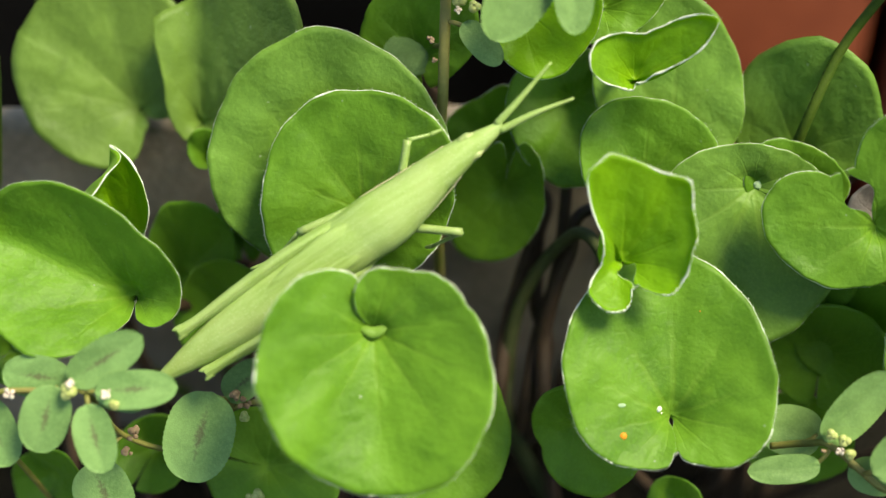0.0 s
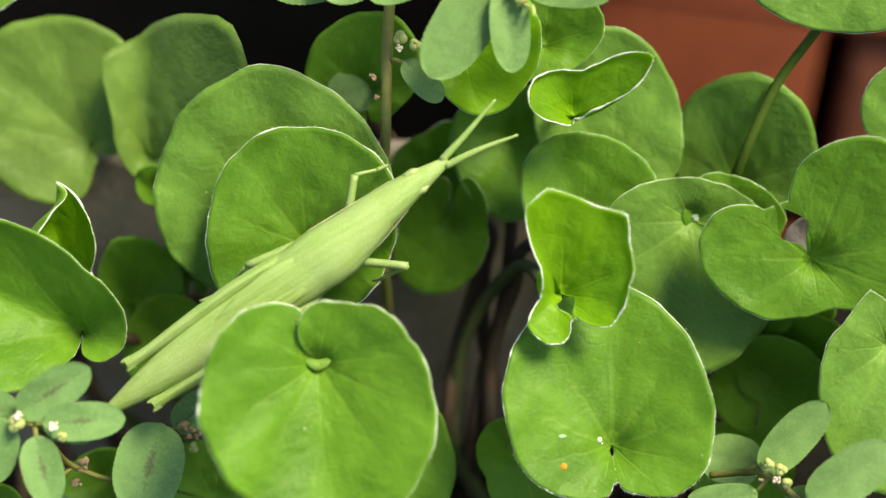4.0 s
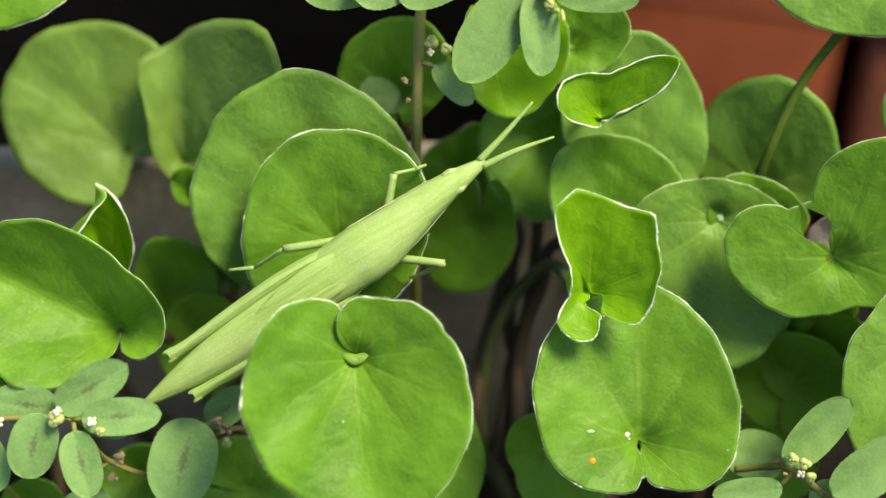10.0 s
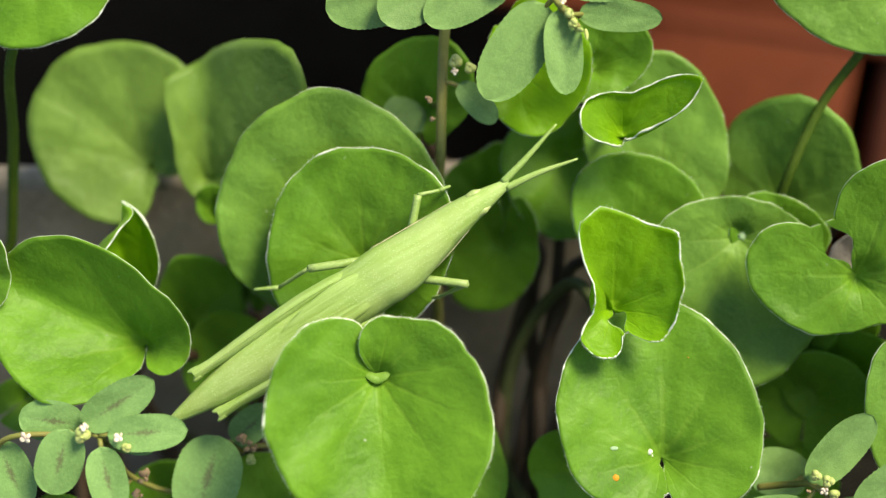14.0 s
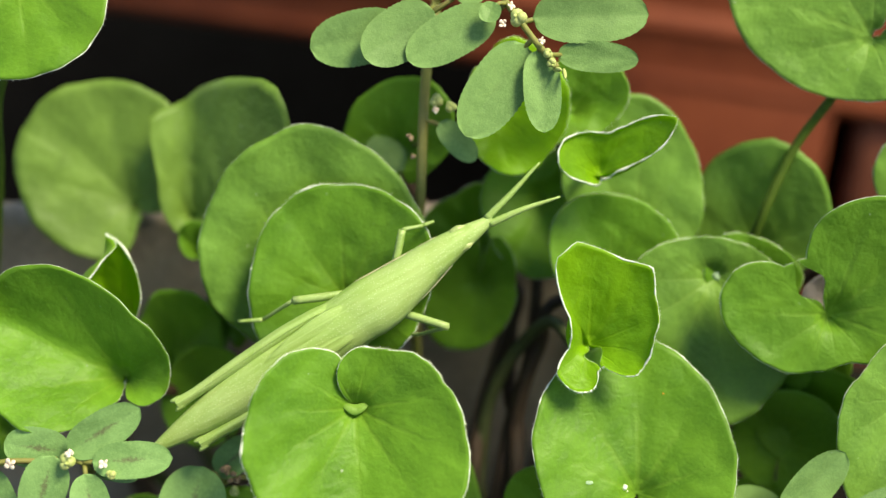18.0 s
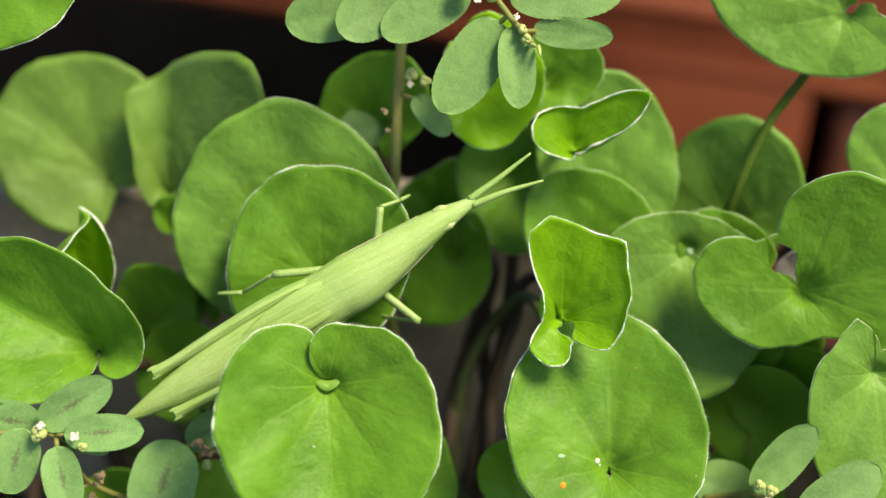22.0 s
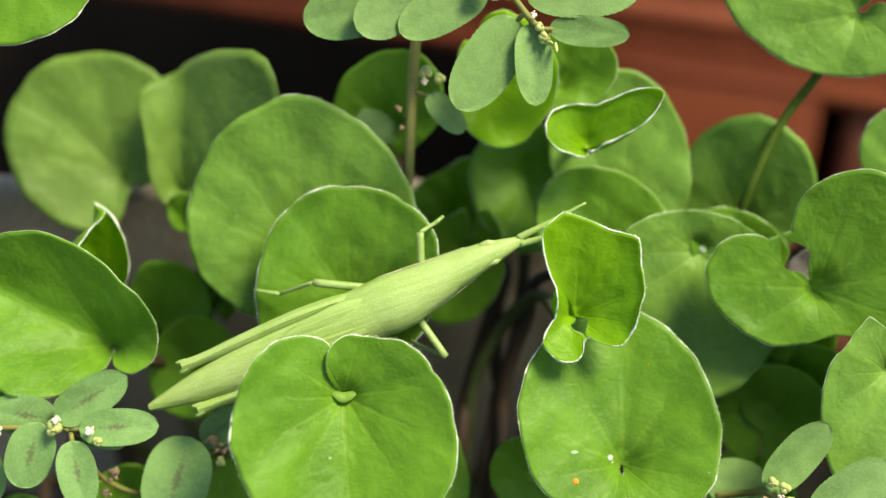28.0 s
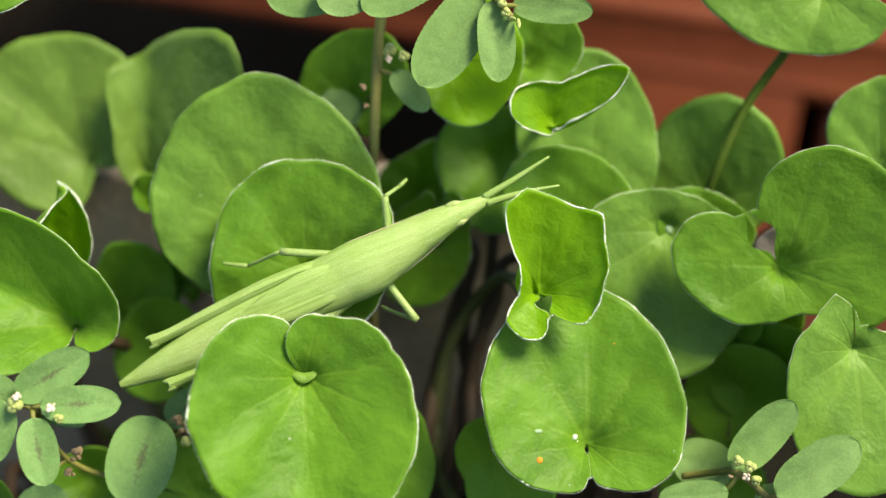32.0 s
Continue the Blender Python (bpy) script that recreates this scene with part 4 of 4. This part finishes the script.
leaf('green kidney-shaped leaf in the shade of the others', (-33.9, -26.2, -12.0), 63, [4.1, 4.1, 4.1, 4.1, 4.1, 4.0, 4.0, 3.9, 4.0, 4.2, 4.5, 4.7, 4.4, 4.1, 3.8, 3.7, 3.6, 3.5, 3.6, 3.7, 3.8, 3.8, 3.9], cup=1.2, fold=0.04, notch=0.03, margin=0)
leaf('green kidney-shaped leaf in the shade of the others', (-47.9, -15.5, -11.0), 36, [3.3, 3.3, 3.4, 3.4, 3.5, 3.7, 4.0, 4.2, 4.1, 3.9, 3.6, 3.3, 3.0, 2.8, 2.5, 2.5, 2.6, 2.7, 2.8, 2.9, 3.0, 3.1, 3.2], cup=1.2, fold=0.04, notch=0.03, margin=0)
leaf('green kidney-shaped leaf in the shade of the others', (37.0, -13.7, -9.0), 98, [5.6, 5.6, 5.5, 5.5, 5.6, 5.7, 5.8, 5.8, 5.7, 5.6, 5.6, 5.6, 5.8, 6.0, 6.0, 5.9, 5.8, 5.7, 5.6, 5.5, 5.4, 5.3, 5.4], cup=1.0, slope=(0.4, 0.3), notch=0.03, margin=0)
leaf('green kidney-shaped leaf in the shade of the others', (31.3, -7.8, -9.5), 90, [4.9, 5.1, 5.2, 5.2, 5.3, 5.2, 5.1, 5.0, 5.0, 4.9, 4.9, 4.9, 5.1, 5.2, 5.2, 5.0, 4.8, 4.7, 4.5, 4.4, 4.3, 4.2, 4.4], cup=1.0, slope=(0.4, 0.3), notch=0.03, margin=0)
# made-up grey leaf that fills the notch gap of the wide leaf
leaf('small grey filler leaf added behind the wide kidney-shaped leaf', (39.1, -2.5, -5.0), 112, [3.6, 3.7, 3.8, 3.8, 3.8, 3.8, 3.8, 3.8, 3.8, 4.0, 4.2, 4.4, 4.5, 4.5, 4.3, 4.1, 3.9, 3.6, 3.6, 3.5, 3.5, 3.5, 3.5], cup=0.6, slope=(0.1, 0), notch=0.03, margin=0, mat='filler_grey')

# ---- spurge sprigs ----
sprig_left = sprig('creeping spurge sprig with oval leaves, dark-red blotches and tiny flowers',
    [(-37.2, -15.6, 6.2, 32, 7.9, 3.8), (-34.8, -16.4, 6.7, 3, 7.4, 3.5), (-38.5, -15.9, 6.4, -106, 6.4, 4.4), (-35.5, -17.5, 6.8, -77, 6.4, 3.6), (-37.4, -15.8, 4.7, 172, 6.3, 4.0), (-25.9, -18.0, -2.0, -106, 9.0, 6.7), (-37.6, -24.8, -2.0, -68, 6.8, 5.6), (-45.8, -17.4, 4.2, -69, 6.8, 4.5), (-24.9, -18.7, -3.0, 38, 5.3, 3.5), (-30.7, -18.1, 6.2, 174, 4.1, 0.9)],
    [(-37.0, -16.3, 7.2, 0.78, 'capsule'), (-36.6, -15.5, 7.8, 0.50, 'flower'), (-33.5, -16.5, 7.6, 0.56, 'flower'), (-32.9, -17.5, 7.2, 0.50, 'capsule'), (-23.8, -18.3, -2.0, 0.67, 'cluster'), (-22.8, -19.1, -2.2, 0.72, 'cluster'), (-22.9, -20.5, -2.4, 0.56, 'capsule'), (-42.7, -16.7, 5.7, 0.67, 'flower'), (-33.0, -21.6, 0.0, 0.78, 'cluster'), (-33.7, -23.3, 0.0, 0.67, 'cluster'), (-21.8, -28.3, -3.0, 0.67, 'capsule'), (-22.6, -28.6, -3.0, 0.50, 'capsule')],
    [(-18.1, -19.8, -3.0), (-23.3, -19.4, -3.0), (-29.7, -24.3, -6.0), (-34.8, -22.3, -3.0), (-35.5, -17.2, 5.2), (-37.9, -16.6, 5.3), (-46.1, -18.4, 3.6)], thick=0.27)
sprig('creeping spurge sprig with grey-green oval leaves and small capsules',
    [(31.4, -22.2, 2.0, 49, 8.7, 4.3), (34.7, -24.3, 6.0, 33, 9.3, 4.7), (31.1, -24.5, 2.0, -175, 6.7, 2.7), (33.1, -23.3, -5.0, 167, 6.5, 5.0), (33.7, -24.6, 2.0, -19, 5.2, 3.7)],
    [(31.8, -21.4, 3.0, 0.56, 'capsule'), (32.9, -21.9, 3.2, 0.61, 'capsule'), (32.5, -22.8, 3.2, 0.50, 'flower'), (33.5, -23.2, 3.0, 0.56, 'capsule'), (31.1, -23.0, 3.0, 0.33, 'cluster')],
    [(27.4, -23.5, -2.0), (30.4, -22.8, 0.0), (32.1, -22.7, 2.0), (36.1, -26.1, 3.0), (39.9, -28.8, 3.0)], plain=1)
sprig_top = sprig('spurge sprig held high with grainy oval leaves and yellowish capsules',
    [(-5.2, 25.3, 1.5, -168, 9.5, 5.4), (-2.4, 26.8, 2.5, -146, 8.2, 5.3), (3.4, 26.6, 3.0, -151, 9.6, 4.7), (6.4, 23.3, 4.0, -123, 10.5, 5.6), (7.6, 22.7, 4.5, -85, 7.9, 3.7), (7.1, 25.9, 4.0, 2, 11.2, 5.2), (9.5, 22.5, 3.5, -4, 7.8, 3.0), (3.3, 27.3, 4.5, -107, 2.2, 2.1), (-0.5, 28.2, 2.5, 37, 5.5, 4.3)],
    [(7.8, 23.4, 5.5, 0.44, 'flower'), (8.4, 22.2, 5.5, 0.50, 'capsule'), (5.6, 25.6, 5.5, 0.89, 'capsule'), (4.1, 25.1, 5.3, 0.50, 'flower'), (4.9, 26.7, 5.5, 0.50, 'flower'), (8.8, 21.3, 5.4, 0.50, 'capsule'), (9.3, 20.7, 5.4, 0.50, 'pod'), (10.0, 20.3, 5.4, 0.39, 'pod')],
    [(9.3, 20.9, 5.3), (8.4, 22.1, 5.1), (7.3, 23.5, 4.5), (5.1, 26.7, 3.5), (2.8, 30.2, 1.5), (0.0, 31.6, -3.0), (-2.3, 29.0, -5.4)], thick=0.32, plain=1, foot=False)
sprig('upright hairy spurge stem with small leaves and buds',
    [(-1.8, 16.6, -2.5, -47, 5.3, 2.7), (-4.4, 15.2, -10.5, -160, 5.6, 4.6), (-2.7, 25.5, -4.0, 135, 3.2, 3.4)],
    [(-2.1, 18.7, -2.0, 0.72, 'capsule'), (-0.7, 18.0, -1.6, 0.61, 'capsule'), (-2.2, 17.7, -1.6, 0.44, 'flower'), (-4.8, 15.1, -3.0, 0.44, 'cluster'), (-4.5, 13.2, -3.0, 0.39, 'cluster')],
    [(-2.2, 29.4, -5.6), (-2.4, 26.9, -5.0), (-3.2, 21.5, -4.0), (-3.5, 15.7, -4.0), (-3.7, 10.1, -5.0), (-4.1, 4.4, -8.0), (-4.4, -0.9, -12.0)], thick=0.55, plain=1)


# ---- grasshopper: x forward, y to its left, z up from its back ----
def loft(stations, sides=20, power=2.4):
    """Closed skin through ovals (x, centre y, half width, centre z, half height)."""
    st = np.array(stations, float)
    xs = np.linspace(0, 1, len(st))
    t = np.linspace(0, 1, len(st) * 6)
    s = np.stack([np.interp(t, xs, st[:, k]) for k in range(5)], 1)
    for _ in range(3):
        s[1:-1] = (s[:-2] + 2 * s[1:-1] + s[2:]) / 4
    verts, faces = [], []
    for x, yc, hy, zc, hz in s:
        for k in range(sides):
            a = 2 * math.pi * k / sides
            c, d = math.cos(a), math.sin(a)
            verts.append(((x * MM), (yc + hy * math.copysign(abs(c) ** (2 / power), c)) * MM, (zc + hz * math.copysign(abs(d) ** (2 / power), d)) * MM))
    n = len(s)
    for i in range(n - 1):
        for k in range(sides):
            q = (k + 1) % sides
            faces.append((i * sides + k, i * sides + q, (i + 1) * sides + q, (i + 1) * sides + k))
    k = len(verts)
    verts += verts[:sides] + verts[(n - 1) * sides:n * sides]
    faces += [tuple(range(k, k + sides))[::-1], tuple(range(k + sides, k + 2 * sides))]
    return verts, faces


def grasshopper():
    feelers = []
    g = tagged(new("grasshopper"), "slender pale green grasshopper clinging to a round leaf", "grasshopper")
    g.matrix_world = bed(0, 0, 1.5)
    rng = np.random.default_rng(77)

    def skinned(name, vf, mat=HOPPER, parent=g, label=""):
        return part(name, sheet(name, *vf), mat, parent, label)

    skinned("head", loft([(9.2, -0.85, 1.98, 0.25, 2.0), (11.5, -0.6, 1.68, 0.3, 1.75), (13.5, -0.4, 1.32, 0.4, 1.38), (15.2, -0.34, 0.98, 0.5, 0.95), (16.7, -0.28, 0.62, 0.6, 0.55), (17.6, -0.22, 0.44, 0.62, 0.35)], 24, 2.2))
    skinned("pronotum", loft([(-1.6, -1.68, 2.4, 0.4, 1.85), (0.4, -1.64, 2.68, 0.44, 2.1), (2.0, -1.6, 2.82, 0.47, 2.26), (3.2, -1.6, 2.9, 0.48, 2.36), (4.8, -1.58, 2.78, 0.42, 2.42), (7.0, -1.3, 2.4, 0.35, 2.33), (10.1, -0.78, 1.95, 0.3, 2.02)], 28, 2.1))
    ab = []
    for i in range(25):
        x = 3.0 - 1.05 * i
        k = 1 - (i / 24.6) ** 2.7
        ab.append((x, -1.62 - 0.048 * i, 0.2 + 2.58 * k + 0.016 * (i % 2), 0.38 - 0.03 * i, 0.22 + 2.10 * k + 0.016 * (i % 2)))
    skinned("abdomen", loft(ab, 24, 2.1), HOPPER_BELLY)
    for s in (1, -1):
        eye = loft([(13.1, 0, 0.1, 0.85, 0.1), (13.5, 0.05 * s, 0.36, 0.88, 0.5), (14.3, 0.06 * s, 0.4, 0.92, 0.52), (15.0, 0, 0.1, 0.88, 0.15)], 14, 2)
        skinned("eye", ([(x, y - 0.33 * MM + s * 0.86 * MM, z) for x, y, z in eye[0]], eye[1]), HOPPER_EYE, label="pale greenish oval eye")
        # flat sword-like feelers
        line = curve_points([(17.1 * MM, (-0.25 + 0.3 * s) * MM, 0.7 * MM), (20.5 * MM, (0.95 if s > 0 else -0.95) * MM, 1.0 * MM), (24.3 * MM, (2.1 if s > 0 else -1.75) * MM, 1.2 * MM)], 10)
        rr = [(0.34 - 0.24 * (i / (len(line) - 1)) ** 1.6) * (1 + 0.12 * (i % 2)) * MM for i in range(len(line))]
        base = Vector(line[0])
        feeler = skinned("feeler", tube([Vector(p) - base for p in line], rr, 8))
        feeler.matrix_basis = Matrix.Translation(base)
        feelers.append(feeler)
        # flat-sided hind thigh along the belly, cut off square at a two-lobed knee
        if s > 0:
            st = [(2.2, 0.2, 0.3, 0.5, 0.5), (-1.5, 0.42, 0.72, 1.0, 0.95), (-5.5, 0.42, 0.8, 1.0, 1.0), (-11.0, 0.16, 0.7, 0.7, 0.85), (-15.6, -0.1, 0.52, 0.42, 0.62), (-17.0, -0.13, 0.58, 0.36, 0.6), (-17.7, -0.14, 0.66, 0.34, 0.56)]
        else:
            st = [(2.0, -4.0, 0.3, 0.1, 0.5), (-1.5, -4.55, 0.72, 0.4, 0.95), (-5.5, -4.7, 0.8, 0.5, 1.0), (-11.0, -4.72, 0.7, 0.45, 0.85), (-15.6, -4.6, 0.52, 0.35, 0.62), (-17.0, -4.6, 0.58, 0.32, 0.6), (-17.7, -4.62, 0.66, 0.3, 0.56)]
        kx, ky = st[-1][:2]
        thigh = skinned("hind_thigh", loft(st, 20, 1.55))
        for q, up in ((0.0, 1.0), (0.52, 0.55), (-0.52, 0.55)):
            ridge = curve_points([(x * MM, (yc + q * hy) * MM, (zc + up * hz - 0.02) * MM) for x, yc, hy, zc, hz in st[1:]], 8)
            skinned("thigh_ridge", tube(ridge, [0.055 * MM] * len(ridge), 6), HOPPER, thigh)
        for q in (1, -1):
            lobe = loft([(kx + 0.5, ky + 0.35 * q, 0.32, 0.3, 0.5), (kx - 0.2, ky + 0.42 * q, 0.26, 0.3, 0.42), (kx - 0.45, ky + 0.5 * q, 0.12, 0.3, 0.25)], 10, 2)
            skinned("knee_lobe", lobe, parent=thigh)
        shin = curve_points([(kx * MM, ky * MM, -0.3 * MM), (-10 * MM, (ky - 0.1 * s) * MM, -1.4 * MM), (-4.5 * MM, (ky - 0.2 * s) * MM, -2.0 * MM)], 8)
        skinned("hind_shin", tube(shin, [0.3 * MM] * len(shin), 8))
        # pleated wing bud lying on the back behind the collar
        wing = loft([(3.0, -1.6 + 0.7 * s, 0.5, 1.75, 0.2), (1.4, -1.62 + 0.86 * s, 0.8, 1.98, 0.36), (-0.6, -1.66 + 0.95 * s, 1.0, 2.1, 0.43), (-2.6, -1.74 + 0.95 * s, 1.04, 2.08, 0.44), (-5.5, -1.9 + 0.85 * s, 0.9, 1.98, 0.4), (-8.0, -2.05 + 0.6 * s, 0.6, 1.86, 0.3), (-10.4, -2.15 + 0.36 * s, 0.12, 1.75, 0.1)], 22, 2.1)
        skinned("wing_bud", wing, HOPPER_WING)
        # pale seam low on the flank
        seam = curve_points([(12.0 * MM, (-0.55 + 1.6 * s) * MM, 0.1 * MM), (8.0 * MM, (-1.12 + 2.28 * s) * MM, 0.1 * MM), (3.0 * MM, (-1.6 + 2.9 * s) * MM, 0.2 * MM)], 10)
        skinned("flank_seam", tube(seam, [0.05 * MM] * len(seam), 6), HOPPER_PALE, label="pale pinkish flank line")
    return g, feelers[0]


hopper, feeler_left = grasshopper()


def leg(name, hip, knee, foot, toe, thick):
    """Thigh, shin and foot of a walking leg, in the leg's own space at the hip."""
    e = new(name)
    e.parent = hopper
    e.matrix_basis = Matrix.Translation([c * MM for c in hip])
    k, f, t = [Vector(p) * MM for p in (knee, foot, toe)]
    for nm, a, b, r0, r1 in (("thigh", Vector((0, 0, 0)), k, thick, thick * 0.92), ("shin", k, f, thick * 0.5, thick * 0.42), ("foot", f, t, thick * 0.55, thick * 0.35)):
        line = [a.lerp(b, i / 6) for i in range(7)]
        part(nm, sheet(nm, *tube(line, [(r0 + (r1 - r0) * i / 6) * MM for i in range(7)], 8)), HOPPER_LEG, e)
    return e


fore_left = leg("fore_leg", (7.4, 0.9, -0.4), (2.2, 2.4, 0.2), (4.2, 1.7, -0.4), (5.3, 1.5, -0.6), 0.42)
mid_left = leg("mid_leg", (1.5, 0.8, -0.6), (-4.6, 2.0, 0.4), (-8.4, 2.0, -2.4), (-10.6, 3.1, -2.6), 0.44)
mid_right = leg("mid_leg", (5.2, -3.4, -0.8), (4.0, -3.1, 0.8), (0.9, -2.8, -1.5), (0.3, -2.6, -2.1), 0.44)


def swayed(thing, rows):
    """Keys small shifts in the bed's plane, in mm, from a thing's own place."""
    m = thing.matrix_world.copy()
    walk(thing, [(t, BED @ Matrix.Translation((du * MM, dv * MM, 0)) @ BED.inverted() @ m) for t, du, dv in rows])


def turned(limb, rows, axis=(0, 0, 1)):
    """Keys a limb's swing about its hip, in degrees."""
    m = limb.matrix_basis.copy()
    walk(limb, [(t, m @ Matrix.Rotation(radians(a), 4, Vector(axis))) for t, a in rows])


def motions():
    walk(hopper, [(t, bed(u, v, 1.5, a)) for t, u, v, a in (
        (0, -13.17, -2.32, 32.7), (1, -13.13, -2.19, 32.8), (2, -13.00, -2.13, 32.7), (3, -12.80, -2.28, 32.1), (3.5, -12.79, -2.24, 32.2), (6, -12.52, -1.99, 31.8),
        (7, -12.40, -1.96, 31.6), (8, -12.26, -1.87, 31.3), (9, -12.23, -1.89, 31.4), (9.5, -12.29, -1.88, 31.1), (10, -12.30, -1.86, 31.3), (11, -12.45, -2.06, 31.4),
        (12, -12.48, -2.04, 31.4), (13, -12.36, -2.07, 31.1), (14, -12.35, -2.16, 31.1), (14.5, -12.37, -2.19, 31.0), (16.5, -12.05, -2.20, 31.0), (17, -11.94, -2.33, 30.5),
        (18, -11.94, -2.15, 30.8), (19, -11.95, -2.18, 31.2), (20, -11.79, -2.43, 30.1), (21, -11.45, -2.45, 29.2), (22, -11.33, -2.34, 28.9), (22.5, -11.03, -2.82, 27.7),
        (23, -10.75, -3.06, 26.3), (23.5, -10.43, -3.29, 24.9), (24, -10.58, -2.97, 25.7), (25, -10.64, -2.92, 26.4), (25.5, -10.39, -3.35, 24.8), (27.5, -9.12, -3.32, 23.9),
        (28, -8.91, -4.35, 21.2), (28.5, -8.74, -3.57, 22.9), (29, -8.87, -3.49, 23.4), (29.5, -8.39, -3.77, 22.3), (30, -8.61, -3.34, 23.6), (31, -8.52, -3.40, 23.7),
        (32, -8.41, -3.35, 23.8))])
    swayed(moved_front_leaf, ((0, 0, 0), (3, 0.18, 0.06), (6, 0.27, 0.22), (8, 0.6, 0.33), (9.5, 0.55, 0.35), (11, 0.3, 0.15), (14.5, 0.2, 0.05),
        (16.5, 0.2, 0.05), (19, 0.15, 0), (21, 0.05, -0.25), (22, 0.15, -0.3), (22.5, 0.25, -1.1), (23.5, 0.2, -1.05), (25, 0.25, -0.7),
        (25.5, 0.05, -1.2), (27.5, 0.26, -1.35), (28, 0.42, -1.9), (28.5, 0.2, -1.5), (29.5, 0.3, -2.1), (32, 0.33, -2.2)))
    swayed(moved_perch_leaf, ((0, 0, 0), (16.5, 0, 0), (19, 0.15, -0.2), (21, 0.4, -0.47), (22, 0.5, -0.82), (22.5, 0.8, -1.28), (24, 1.04, -1.35),
        (25.5, 0.97, -1.63), (27.5, 1.4, -2.1), (28, 2.0, -3.27), (28.5, 1.5, -2.84), (29.5, 1.6, -2.9), (30.5, 1.15, -2.8), (32, 1.13, -2.8)))
    swayed(sprig_top, ((0, 0, 0), (16.5, 0, 0), (20.5, 0.15, -0.1), (21.5, 0.45, -0.5), (22, 0.1, -0.2), (23, 0.4, -0.35), (23.5, 0.1, 0), (25, 0.5, -0.5), (25.5, 0.45, -0.25), (32, 0.3, -0.3)))
    swayed(sprig_left, ((0, 0.1, -0.2), (1, 0.15, -0.1), (2, 0.35, 0), (6, 0.45, 0.1), (9, 0.45, 0.2), (10, 0.1, 0.1), (14, 0.1, 0), (16.5, 0.7, 0.1),
        (19, 0.75, 0.1), (21, 0.65, 0.05), (25, 0.7, 0), (28, 0.75, -0.1), (30, 0.95, -0.05), (32, 1.0, -0.1)))
    turned(feeler_left, ((0, 0), (19, 0), (21, -5), (24, -9), (28, -9), (30, -7), (32, -7)))
    turned(fore_left, ((0, 0), (17, 0), (21, 10), (23, 15), (28, 34), (32, 36)), (0.9, 1.0, 1.5))
    turned(mid_left, ((0, 14), (9, 14), (9.5, 0), (24, 0), (28, -3), (32, -3)))
    turned(mid_right, ((0, 0), (14, 0), (17, -8), (19, -12), (21, -25), (22.5, -30), (28, -37), (32, -37)))


motions()
